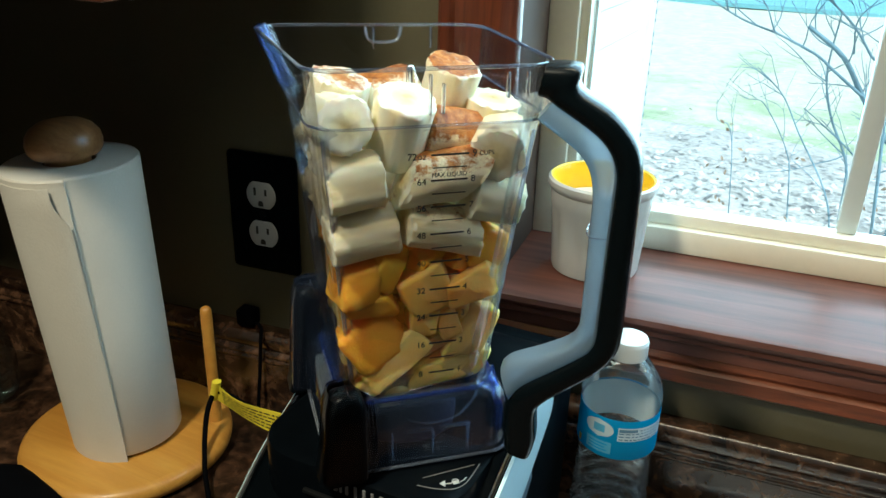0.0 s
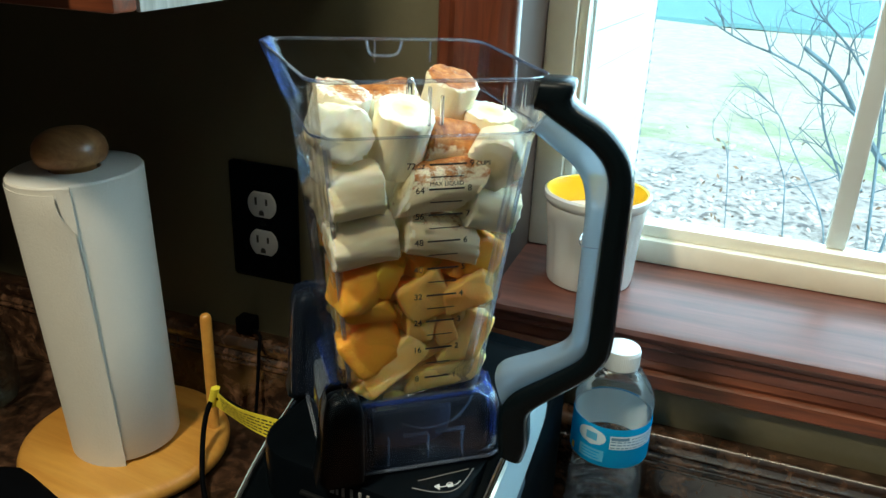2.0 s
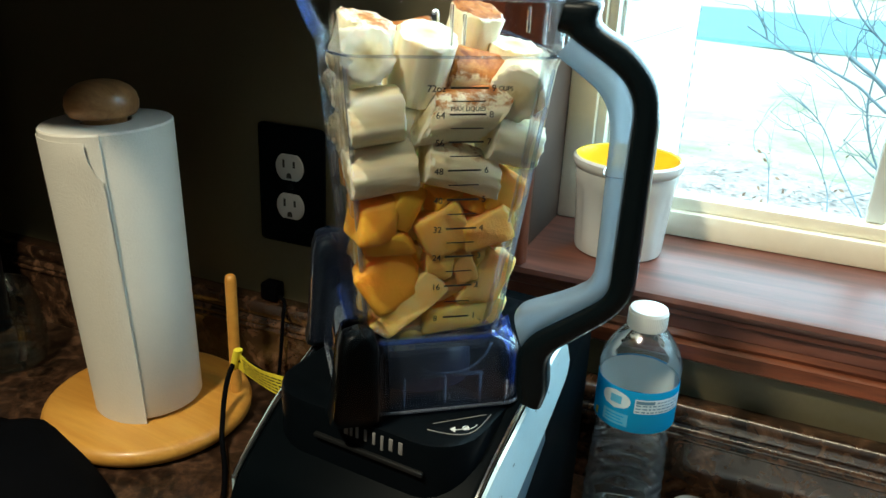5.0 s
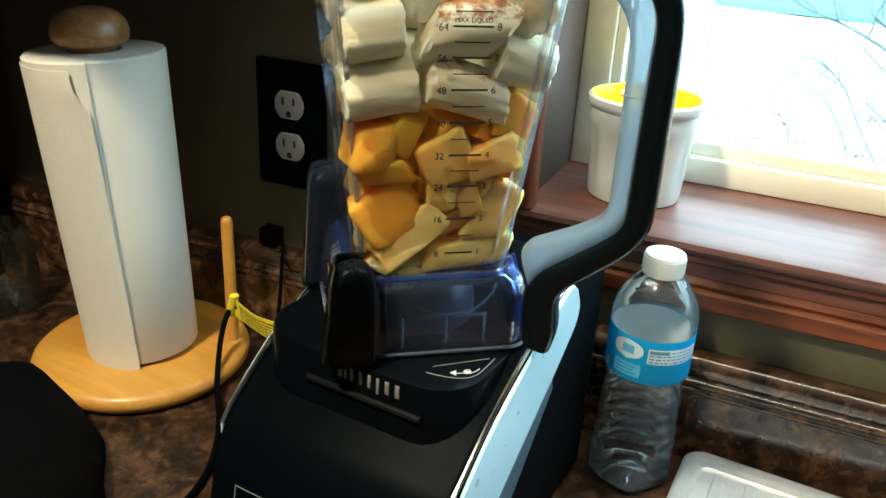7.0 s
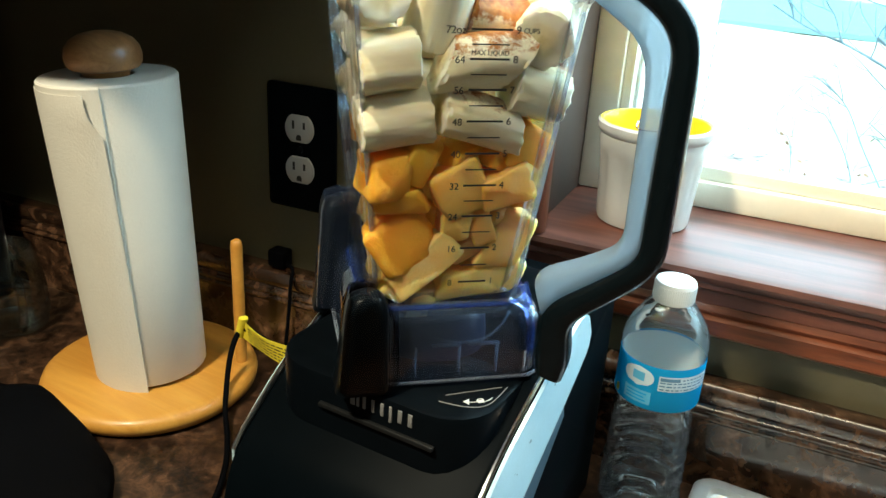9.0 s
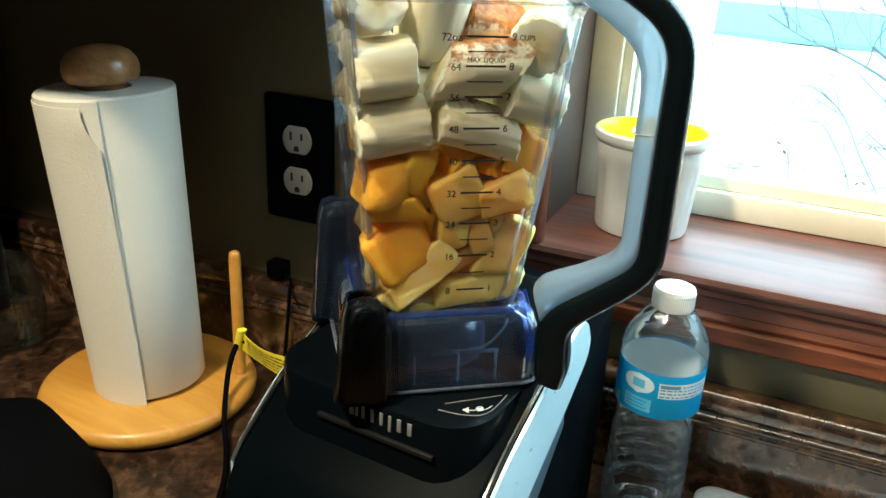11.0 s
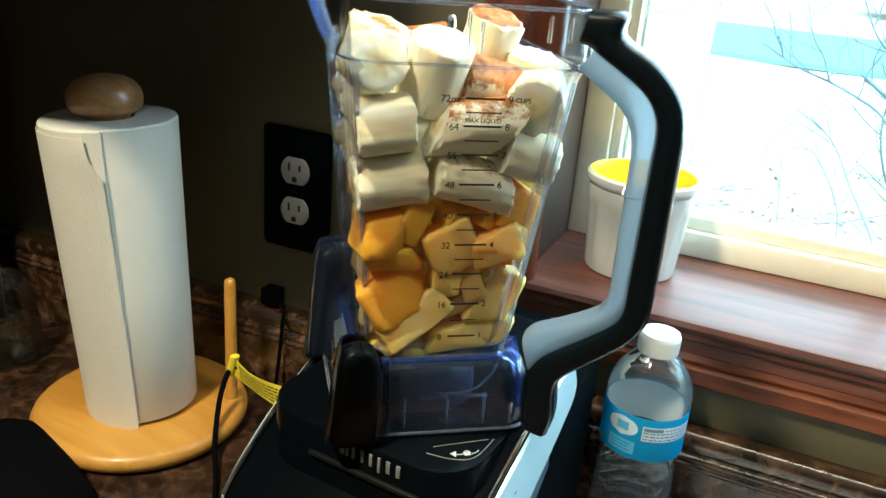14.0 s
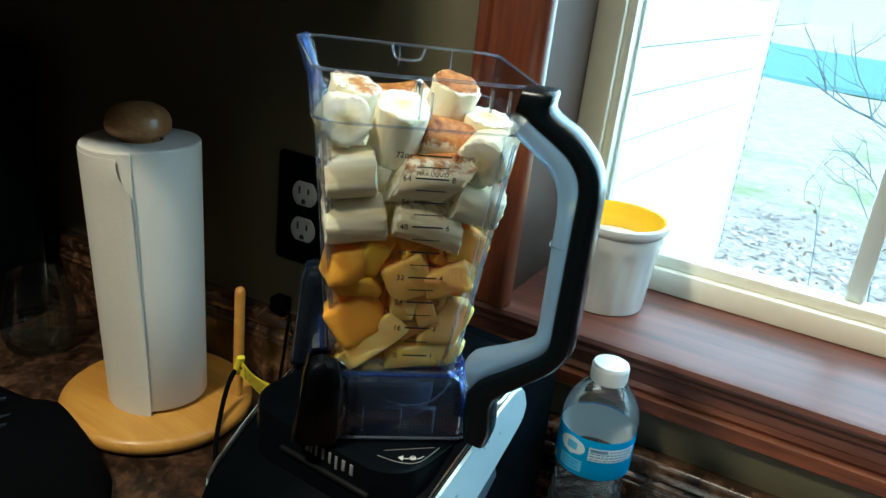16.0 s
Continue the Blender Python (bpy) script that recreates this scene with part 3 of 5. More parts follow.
def build_towel():
    h = thing("paper_towel_holder", "pale beech paper towel holder with round base and knob", "paper towel holder", pose(TX, TY, COUNTER))
    part("base", lathe([(0.078, 0.0), (0.089, 0.0015), (0.093, 0.006), (0.0938, 0.0105), (0.0922, 0.0145), (0.0885, 0.0175), (0.083, 0.0185), (0.02, 0.0185)], 72), "pine", h)
    leaning(part("post", lathe([(0.0105, 0.0187), (0.0105, 0.26), (0.013, 0.27), (0.0185, 0.275)], 32), "pine", h))
    leaning(part("knob", lathe([(0.0175, 0.2755), (0.0178, 0.2795), (0.0195, 0.2825), (0.0262, 0.2842), (0.0285, 0.288), (0.0292, 0.2935), (0.0278, 0.3), (0.0238, 0.3055), (0.017, 0.3095), (0.0085, 0.3115), (0.001, 0.3120)], 48), "pine_dark", h))
    px, py = 0.006 - TX, -0.094 - TY
    bm = lathe([(0.0052, 0.0187), (0.0052, 0.134), (0.0045, 0.1375), (0.0028, 0.139)], 24)
    bmesh.ops.translate(bm, verts=bm.verts, vec=(px, py, 0))
    part("tension_peg", bm, "pine", h)
    roll = thing("paper_towel_roll", "white paper towel roll with a loose sheet edge", "paper towels", pose(TX + 0.0015, TY, COUNTER + 0.0207) @ LEAN_TURN)
    # a spiral outside that ends in the free edge
    seam = math.atan2(-0.176 - TY, -0.0245 - TX)
    n, r0, H = 96, 0.0528, 0.258

    def ring(z, extra=0.0):
        out = []
        for k in range(n + 1):
            t = k / n
            a = seam + 2 * math.pi * t
            r = r0 + 0.0006 * math.sin(3 * a) + extra - 0.0062 * (1 - z / H)
            if t > 0.8:
                r += 0.0026 * ((t - 0.8) / 0.2) ** 2
            out.append((r * math.cos(a), r * math.sin(a), z))
        return out

    def inner(z):
        return [(0.0205 * math.cos(seam + 2 * math.pi * k / n), 0.0205 * math.sin(seam + 2 * math.pi * k / n), z) for k in range(n + 1)]

    bm = rings([inner(0.0), ring(0.0, -0.0006), ring(0.001), ring(0.12), ring(H - 0.0015), ring(H, -0.0012), inner(H + 0.0004)], True, False, False)
    part("paper", bm, "paper", roll)
    part("core", lathe([(0.0204, 0.001), (0.0204, H - 0.001), (0.0196, H - 0.001), (0.0196, 0.001)], 48, False, False), plain("cardboard", (0.3, 0.22, 0.14), 0.9), roll, "brown cardboard core")
    # the loose sheet: its edge lifts at the top corner
    loops = []
    for z, lift, end in ((-0.004, 0.0016, 0.0), (0.06, 0.0016, 0.0), (0.13, 0.0022, 0.01), (0.19, 0.0034, 0.02), (0.222, 0.0044, 0.03), (0.2275, 0.0046, 0.09), (0.236, 0.0048, 0.17), (0.2445, 0.0044, 0.2), (0.2525, 0.0032, 0.21)):
        row = []
        for k in range(25):
            a = seam - end - (1.5 - end) * k / 24
            r = r0 - 0.0062 * (1 - z / H) + 0.0012 + lift * max(0, 1 - k / 16) ** 1.5
            row.append((r * math.cos(a), r * math.sin(a), z))
        for k in range(24, -1, -1):
            x, y, zz = row[k]
            s = 1 - 0.0005 / math.hypot(x, y)
            row.append((x * s, y * s, zz))
        loops.append(row)
    part("loose_sheet", rings(loops), "paper", roll)


BX, BY = 0.3695, -0.0445


def build_bottle():
    b = thing("water_bottle", "clear half-empty water bottle with white cap and blue label", "bottle", pose(BX, BY, COUNTER))
    prof = [(0.012, 0.006), (0.018, 0.002), (0.026, 0.0005), (0.0302, 0.006), (0.031, 0.014)]
    z = 0.014
    for k in range(6):   # ribs of the lower body, drawn in to a waist under the label
        r = 0.0308 - 0.0005 * k
        for dr, dz in ((-0.0004, 0.002), (-0.0022, 0.0048), (-0.0024, 0.0066), (-0.0003, 0.0098), (0.0, 0.0112)):
            prof.append((r + dr, z + dz))
        z += 0.0112
    prof += [(0.0272, 0.0845), (0.0272, 0.087), (0.0292, 0.0935), (0.0297, 0.0965), (0.0297, 0.1335), (0.0306, 0.1365), (0.0302, 0.143), (0.0284, 0.15), (0.0252, 0.1565), (0.0205, 0.1632), (0.0162, 0.1692), (0.0132, 0.172), (0.0124, 0.1735), (0.0124, 0.185)]
    bm = lathe(prof, 64, True, False)
    for v in bm.verts:
        if v.co.z < 0.085:   # twisted dents and a petal foot
            a = math.atan2(v.co.y, v.co.x)
            s = 1 + (0.012 * math.sin(6 * a + v.co.z * 190) + 0.02 * noise.noise((math.cos(a) * 2.5, math.sin(a) * 2.5, v.co.z * 130))) * min(1, v.co.z / 0.02)
            if v.co.z < 0.012:
                s *= 1 + 0.05 * math.cos(5 * a)
            v.co.x, v.co.y = v.co.x * s, v.co.y * s
    part("body", bm, "pet", b)
    cap = part("cap", lathe([(0.0141, 0.1715), (0.0143, 0.1725), (0.0143, 0.1838), (0.0136, 0.1862), (0.0115, 0.187), (0.001, 0.187)], 48), "cap", b, "white ribbed screw cap")
    bm = bmesh.new()
    for k in range(60):
        a = 2 * math.pi * k / 60
        c, s = math.cos(a), math.sin(a)
        box(-0.0003, 0.0003, -0.0003, 0.0003, 0.173, 0.1838, bm=bm)
        for v in list(bm.verts)[-8:]:
            v.co += Vector((0.0143 * c, 0.0143 * s, 0))
    part("grip_ribs", bm, "cap", cap, "", False)
    label = part("label", lathe([(0.03015, 0.0975), (0.0303, 0.098), (0.0303, 0.1315), (0.03015, 0.132)], 64, False, False), "label", b, "blue paper label")
    part("label_lining", lathe([(0.0291, 0.0985), (0.0291, 0.131)], 64, False, False), "label_in", label)
    face = math.atan2(-0.569 - BY, 0.476 - BX)   # the printed side

    def patch(name, a0, a1, z0, z1, mat, r=0.0306, oval=False):
        rows = []
        for j in range(9):
            f = j / 8
            zz = z0 + (z1 - z0) * f
            w = math.sqrt(max(0.0, 1 - (2 * f - 1) ** 2)) if oval else 1
            mid = (a0 + a1) / 2
            rows.append([(r * math.cos(mid + (a - 0.5) * (a1 - a0) * max(w, 0.02)), r * math.sin(mid + (a - 0.5) * (a1 - a0) * max(w, 0.02)), zz) for a in [i / 12 for i in range(13)]])
        return part(name, rings(rows, False, False, False), mat, label)

    patch("emblem", face - 0.85, face - 0.08, 0.1145, 0.1295, "label_pale", oval=True)
    patch("emblem_mark", face - 0.6, face - 0.3, 0.119, 0.1255, "label_mid", 0.0308)
    patch("print_panel", face + 0.02, face + 1.35, 0.1145, 0.1262, "label_pale")
    patch("print_box", face - 0.78, face - 0.1, 0.1015, 0.1115, "label_mid")
    patch("print_title", face + 0.05, face + 0.5, 0.1226, 0.1252, "emblem_ink", 0.0308)
    words = random.Random(4)
    for k in range(4):
        a = face + 0.05 if k else face + 0.56
        while a < face + 1.28:
            w = words.uniform(0.04, 0.14)
            patch("print_bar", a, a + w, 0.1234 - 0.0026 * k, 0.1244 - 0.0026 * k, "emblem_ink", 0.0308)
            a += w + 0.035
    for k in range(3):
        patch("print_bar", face - 0.7, face - 0.2 - 0.06 * (k % 2), 0.1034 + 0.0026 * k, 0.1044 + 0.0026 * k, "label", 0.0308)
    patch("yellow_spot", face - 1.12, face - 1.0, 0.1, 0.106, "tag", 0.0307)


def build_cup():
    c = thing("candle_cup", "white fluted ceramic cup with yellow glazed inside on the sill", "cup", pose(0.3065, 0.076, SILL))
    n = 64

    def flute(depth):
        return lambda t: 1 - depth * abs(math.sin(6 * 2 * math.pi * t)) ** 6

    loops = [circle(0.034, 0.0, n), circle(0.0375, 0.0015, n), circle(0.0385, 0.005, n, wobble=flute(0.03))]
    loops += [circle(r, z, n, wobble=flute(0.04)) for r, z in ((0.0395, 0.02), (0.041, 0.045), (0.042, 0.056))]
    loops += [circle(r, z, n) for r, z in ((0.0425, 0.06), (0.0435, 0.066), (0.0435, 0.074), (0.0458, 0.0765), (0.0468, 0.0795), (0.0465, 0.083), (0.0445, 0.0848))]
    part("body", rings(loops, True, True, False), "ceramic", c)
    part("glaze", lathe([(0.0444, 0.0846), (0.0425, 0.084), (0.0405, 0.078), (0.0398, 0.066), (0.039, 0.058)], n, False, False), "yellow", c, "bright yellow glazed inside")
    part("wax", lathe([(0.001, 0.0605), (0.02, 0.0602), (0.0385, 0.0612)], n, False, False), "wax", c, "pale wax filling")


def build_pan():
    p = thing("metal_tray", "stainless steel tray with raised ridges on the worktop", "tray", pose(0.412, -0.024, COUNTER, 0, 0, 2))
    outer = [rounded(0.17, 0.06, 0.012, z, 0.17, -0.06) for z in (0.0005, 0.019)]
    rim = [rounded(0.1745 + d, 0.0645 + d, 0.015, z, 0.17, -0.06) for d, z in ((0.0, 0.019), (0.0005, 0.0215), (-0.001, 0.0235), (-0.004, 0.0245))]
    sunk = [rounded(0.163, 0.053, 0.008, 0.0245, 0.17, -0.06), rounded(0.161, 0.051, 0.007, 0.02, 0.17, -0.06)]
    part("pan", rings(outer + rim + sunk), "steel", p)
    for k in range(14):
        x = 0.024 + 0.022 * k
        part("ridge", rings([rounded(0.0045 - d, 0.042 - d, 0.004 - d, z, x, -0.06) for d, z in ((0, 0.0202), (0.0005, 0.0235), (0.0016, 0.0248))]), "steel", p)


build_outlet()
build_towel()
build_bottle()
build_cup()
build_pan()


# ---------- the blender ----------
CX, CY, SPIN = 0.254, -0.1824, 43.0
BASE_X0, BASE_X1 = 0.178, 0.335


def side_profile(inset=0.0):
    """The motor base from the side, as y and z."""
    pts = [(-0.06, COUNTER + 0.004), (-0.06, 1.09), (-0.075, 1.105), (-0.1, 1.113), (-0.14, 1.111), (-0.165, 1.1015), (-0.2, 1.0855), (-0.232, 1.069), (-0.258, 1.0505), (-0.276, 1.036), (-0.288, 1.015), (-0.296, 0.98), (-0.302, COUNTER + 0.004)]
    my, mz = -0.18, 1.01
    return [(y + (my - y) * inset, z + (mz - z) * inset) for y, z in pts]


def smoothed(profile, n=4):
    return [(p.x, p.y) for p in smooth_path([(y, z, 0) for y, z in profile], n)]


def build_motor_base():
    b = thing("blender_motor", "black blender motor base with silver side panels", "blender", pose(0, 0, 0))
    loops = []
    for x, inset in ((BASE_X0, 0.05), (BASE_X0 + 0.002, 0.015), (BASE_X0 + 0.006, 0.0), (BASE_X1 - 0.006, 0.0), (BASE_X1 - 0.002, 0.015), (BASE_X1, 0.05)):
        loops.append([(x, y, z) for y, z in smoothed(side_profile(inset))])
    part("body", rings(loops), "black_gloss", b)
    # chrome beads along both shoulders
    for x in (BASE_X0 + 0.001, BASE_X1 - 0.002):
        pts = [(x, y, z + 0.001) for y, z in smoothed(side_profile(0.004), 4)[10:38]]
        part("chrome_bead", tube(pts, 0.0016, 8), "chrome", b, "thin chrome bead")
    # silver panels, leaning out below the shoulder
    for x, s in ((BASE_X1, 1), (BASE_X0, -1)):
        top = smooth_path([(0, -0.122, 1.1), (0, -0.1265, 1.1085), (0, -0.137, 1.1125), (0, -0.155, 1.107), (0, -0.1869, 1.0915), (0, -0.2298, 1.0705), (0, -0.257, 1.051), (0, -0.277, 1.033)], 5)
        low = smooth_path([(0, -0.121, 1.096), (0, -0.1195, 1.0926), (0, -0.121, 1.084), (0, -0.1254, 1.0779), (0, -0.1575, 1.0535), (0, -0.206, 1.0199), (0, -0.245, 0.991), (0, -0.278, 0.966)], 5)
        loops = [[(x + s * 0.0005, p.y, p.z) for p in (a, b2)] + [(x + s * 0.003, b2.y, b2.z), (x + s * 0.0025, a.y, a.z - 0.001)] for a, b2 in zip(top, low)]
        part("side_panel", rings(loops), "silver", b, "brushed silver side panel")
        under = smooth_path([(0, -0.152, 1.0545), (0, -0.206, 1.0165), (0, -0.245, 0.9875), (0, -0.278, 0.9625)], 5)
        deep = smooth_path([(0, -0.1464, 1.0438), (0, -0.1838, 1.0044), (0, -0.22, 0.967), (0, -0.25, 0.938)], 5)
        loops = [[(x + s * 0.0004, p.y, p.z) for p in (a, b2)] + [(x + s * 0.0012, b2.y, b2.z), (x + s * 0.0022, a.y, a.z)] for a, b2 in zip(under, deep)]
        part("lower_panel", rings(loops), "steel_dark", b, "dark steel-blue lower panel")
    # turret that carries the jar
    t = [rounded(0.071, 0.072, 0.03, z, 0.2545, -0.183) for z in (1.03, 1.0865)] + [rounded(0.07, 0.071, 0.029, 1.0895, 0.2545, -0.183), rounded(0.067, 0.068, 0.027, 1.0908, 0.2545, -0.183)]
    part("turret", rings(t), "black", b)
    part("badge_bar", box(0.226, 0.303, -0.2578, -0.2545, 1.0695, 1.0725, 0.0008), plain("dull_metal_bar", (0.012, 0.013, 0.014), 0.4, 0.3), b, "dull metal bar")
    for x0, x1, z0, z1 in ((0.2465, 0.249, 0, 1), (0.25, 0.2515, 0, 0.9), (0.2535, 0.2552, 0, 1), (0.2585, 0.2602, 0, 1), (0.2635, 0.2652, 0, 1), (0.2682, 0.2698, -0.25, 1), (0.273, 0.2752, 0, 1), (0.2785, 0.2808, 0, 1)):
        part("badge_stroke", box(0.2475 + (x0 - 0.2465) * 1.2, 0.2475 + (x1 - 0.2465) * 1.2, -0.2556, -0.2548, 1.0785 + 0.008 * z0, 1.0785 + 0.008 * z1, 0.0002), "print", b, "silver logo stroke")
    # the lock sign on the turret's corner, with its outline
    flat = 1.0912
    part("lock_outline", tube([(x, y, flat) for x, y, z in smooth_path([(0.2965, -0.2412, 0), (0.305, -0.2395, 0), (0.3115, -0.2372, 0), (0.3175, -0.2332, 0), (0.3205, -0.2275, 0), (0.3213, -0.219, 0), (0.321, -0.2065, 0)], 5)], 0.0003, 6), "print", b)
    part("lock_line", tube([(0.2965, -0.2339, flat), (0.3185, -0.2085, flat)], 0.00025, 6), "print", b)
    part("lock_sign", box(-0.0019, 0.0019, -0.0013, 0.0013, 0, 0.0004), "white_print", b, "white lock sign").matrix_world = pose(0.3155, -0.2283, flat, 0, 0, 48)
    part("lock_bow", tube([(0.3155 + 0.0016 * math.cos(radians(138 + d)) * 1.2 - 0.0006, -0.2283 + 0.0022 * math.sin(radians(138 + d)) + 0.0006, flat) for d in range(-90, 91, 20)], 0.0003, 6), "white_print", b)
    part("lock_arrow", rings([[(x, y, z) for x, y in ((0.3075, -0.2339), (0.3092, -0.23), (0.3118, -0.2348))] for z in (flat, flat + 0.0003)]), "white_print", b, "", False)
    part("lock_arc", tube([(0.3105, -0.2324, flat), (0.3122, -0.2312, flat), (0.3137, -0.2299, flat)], 0.0003, 6), "white_print", b)
    part("lock_arc", tube([(0.3175, -0.2265, flat), (0.3186, -0.2242, flat), (0.319, -0.2212, flat)], 0.0003, 6), "white_print", b)
    # control panel on the front slope
    pm = Matrix.Translation((0.258, -0.2965, 0.986)) @ pose(0, 0, 0, 80, 0, 0)
    panel = part("control_panel", rings([rounded(0.058, 0.022, 0.004, z) for z in (0.0, 0.001)]), "black_gloss", b)
    panel.matrix_world = pm
    for x in (-0.04, -0.014, 0.014, 0.04):
        key = part("button", rings([rounded(0.01, 0.007, 0.002, z, x) for z in (0.0011, 0.0022)]), "black", panel)
    edge = bmesh.new()
    box(-0.056, 0.056, 0.0203, 0.0208, 0.001, 0.0014, bm=edge)
    box(-0.056, -0.0555, -0.0203, 0.0203, 0.001, 0.0014, bm=edge)
    part("panel_line", edge, "print", panel)
    for x in (0.19, 0.322):
        for y in (-0.085, -0.28):
            part("foot", lathe_at(x, y, [(0.009, COUNTER), (0.009, COUNTER + 0.006)]), "rubber", b)


def lathe_at(x, y, profile, n=24):
    bm = lathe(profile, n)
    bmesh.ops.translate(bm, verts=bm.verts, vec=(x, y, 0))
    return bm


def square(h, z, r=0.018, spout=0.0, cx=0.0, cy=0.0):
    """A rounded square of the jar; the corner at -x, +y is drawn out into the spout."""
    out = []
    for x, y, zz in rounded(h, h, r, z, cx, cy, 8):
        w = max(0.0, (-x + y) / (2 * h) - 0.45) / 0.4
        w = min(1.0, w) ** 1.5
        out.append((x - spout * w * 0.75, y + spout * w * 0.75, zz))
    return out


JAR_RINGS = [(0.041, 1.128, 0), (0.0435, 1.133, 0), (0.046, 1.15, 0), (0.053, 1.22, 0), (0.0605, 1.296, 0.0), (0.0618, 1.3, 0.001), (0.0635, 1.303, 0.002), (0.064, 1.3055, 0.003), (0.0655, 1.3315, 0.013)]


def build_jar():
    j = thing("blender_jar", "clear square blender jar with black handle full of fruit", "blender jar", pose(CX, CY, 0, 0, 0, SPIN))
    out = [square(h, z, 0.017, s) for h, z, s in JAR_RINGS]
    inn = [square(h - 0.0024, max(z, 1.1305), 0.015, s) for h, z, s in JAR_RINGS][::-1]
    part("shell", rings(out + inn), "jar", j, "clear plastic shell")
    # thick lip and the shoulder line, where the plastic shows its blue
    for z, h, s, r in ((1.3315, 0.0645, 0.013, 0.001), (1.303, 0.0622, 0.002, 0.0007)):
        loop = square(h, z, 0.017, s)
        part("lip", tube(loop + loop[:2], r, 8), "jar_rim", j)
    spout = [(-0.0712, 0.0712, 1.332), (-0.0675, 0.0675, 1.322), (-0.0615, 0.0615, 1.308), (-0.0565, 0.0565, 1.298)]
    part("spout_edge", tube(smooth_path(spout, 4), 0.0042, 12), "blue_edge", j, "blue tinted pouring spout")
    for sx, sy in ((-1, -1), (1, -1), (1, 1), (-1, 1)):
        pts = [(sx * (h - 0.0053), sy * (h - 0.0053), z) for h, z, s in JAR_RINGS[1:5]]
        part("corner_rib", tube(pts, 0.0017, 8, taper=lambda t: 1 - 0.35 * t), "jar_edge", j)
    # floor and skirt
    part("jar_floor", rings([square(0.0435, 1.1285, 0.02), square(0.0435, 1.1315, 0.02)]), "jar_blue", j)
    sk = [(0.0565, 1.0935), (0.0562, 1.1), (0.0552, 1.122), (0.0525, 1.132), (0.0468, 1.1375)]
    part("skirt", rings([square(h, z, 0.014) for h, z in sk] + [square(h - 0.003, z, 0.012) for h, z in sk[::-1]], cap0=False, cap1=False), "jar_blue", j, "blue tinted clear skirt")
    loop = square(0.0565, 1.094, 0.014)
    part("skirt_edge", tube(loop + loop[:2], 0.0011, 6), "jar_edge", j)
    part("hub", lathe([(0.036, 1.094), (0.034, 1.11), (0.03, 1.12), (0.02, 1.128)], 40), plain("dark_hub", (0.02, 0.022, 0.04), 0.3), j, "dark drive hub")
    for x in (0.0065, 0.0285, -0.0185):
        part("inner_rib", box(x - 0.0004, x + 0.0004, -0.0525, -0.048, 1.0955, 1.1125, 0.0002), "inner_line", j)
    for x0, x1 in ((-0.0096, 0.0057), (0.0106, 0.0297)):
        part("inner_shelf", box(x0, x1, -0.0525, -0.049, 1.113, 1.114, 0.0003), "inner_line", j)
    part("inner_arc", tube(smooth_path([(-0.006, -0.033, 1.1105), (-0.0025, -0.034, 1.1085), (0.009, -0.035, 1.1055), (0.026, -0.034, 1.107), (0.037, -0.031, 1.1145), (0.041, -0.03, 1.122)], 5), 0.0008, 8), "inner_line", j)
    loop = square(0.0478, 1.1365, 0.018)
    part("floor_edge", tube(loop + loop[:2], 0.0016, 8), "blue_edge", j, "deep blue plastic edge")
    for x, y in ((0.047, -0.0505), (0.0505, -0.047)):
        part("corner_fin", tube(smooth_path([(x, y, 1.098), (x, y, 1.118), (x - 0.002, y + 0.002, 1.132), (x - 0.0055, y + 0.0055, 1.146)], 4), 0.0012, 8), "blue_edge", j)
    # ribs of the collar and the catch at the back of the rim
    for x, z0, z1 in ((-0.0038, 1.309, 1.3285), (0.0028, 1.3095, 1.324), (0.0361, 1.316, 1.3285), (0.0465, 1.3165, 1.3285)):
        part("collar_rib", box(x - 0.0007, x + 0.0007, -0.0652, -0.0625, z0, z1, 0.0003), "jar_rim", j)
    part("catch", tube(smooth_path([(-0.0096, 0.0628, 1.331), (-0.007, 0.0625, 1.3235), (0.002, 0.0622, 1.322), (0.0105, 0.0625, 1.3235), (0.0133, 0.0628, 1.331)], 4), 0.0009, 8), "jar_edge", j)
    for x in (-0.0045, 0.032):
        part("collar_rib", box(x - 0.0006, x + 0.0006, 0.0615, 0.0635, 1.318, 1.331, 0.0003), "jar_rim", j)
    # lock posts
    for x, y, top in ((-0.0465, -0.05, 1.149), (-0.051, 0.051, 1.168)):
        loops = [rounded(h, h * 0.9, 0.006, z, x + dx, y) for h, z, dx in ((0.0145, 1.0915, -0.003), (0.0138, 1.1, -0.002), (0.0112, top - 0.01, 0), (0.009, top - 0.003, 0), (0.0055, top, 0.001))]
        part("lock_post", rings(loops), "black", j, "black locking post")
        shell = [rounded(h, h * 0.9, 0.006, z, x + dx, y) for h, z, dx in ((0.0168, 1.095, 0.001), (0.0142, top - 0.008, 0.002), (0.0118, top + 0.001, 0.002), (0.008, top + 0.004, 0.003))]
        part("post_cover", rings(shell, cap0=False), "jar_blue" if top > 1.16 else "post_clear", j, "clear blue cover of the post")
    # handle
    a = radians(-30)
    hm = Matrix.Translation((0.056, -0.065, 0)) @ Matrix.Rotation(a, 4, "Z")
    outer = [(0.0, 1.3335), (0.0165, 1.333), (0.0172, 1.3225), (0.0325, 1.3135), (0.0435, 1.303), (0.0495, 1.293), (0.052, 1.281), (0.0525, 1.264), (0.0525, 1.207), (0.0523, 1.19), (0.0505, 1.178), (0.0425, 1.1655), (0.027, 1.1515), (0.0145, 1.1405), (0.0095, 1.131), (0.0105, 1.112), (0.008, 1.1)]
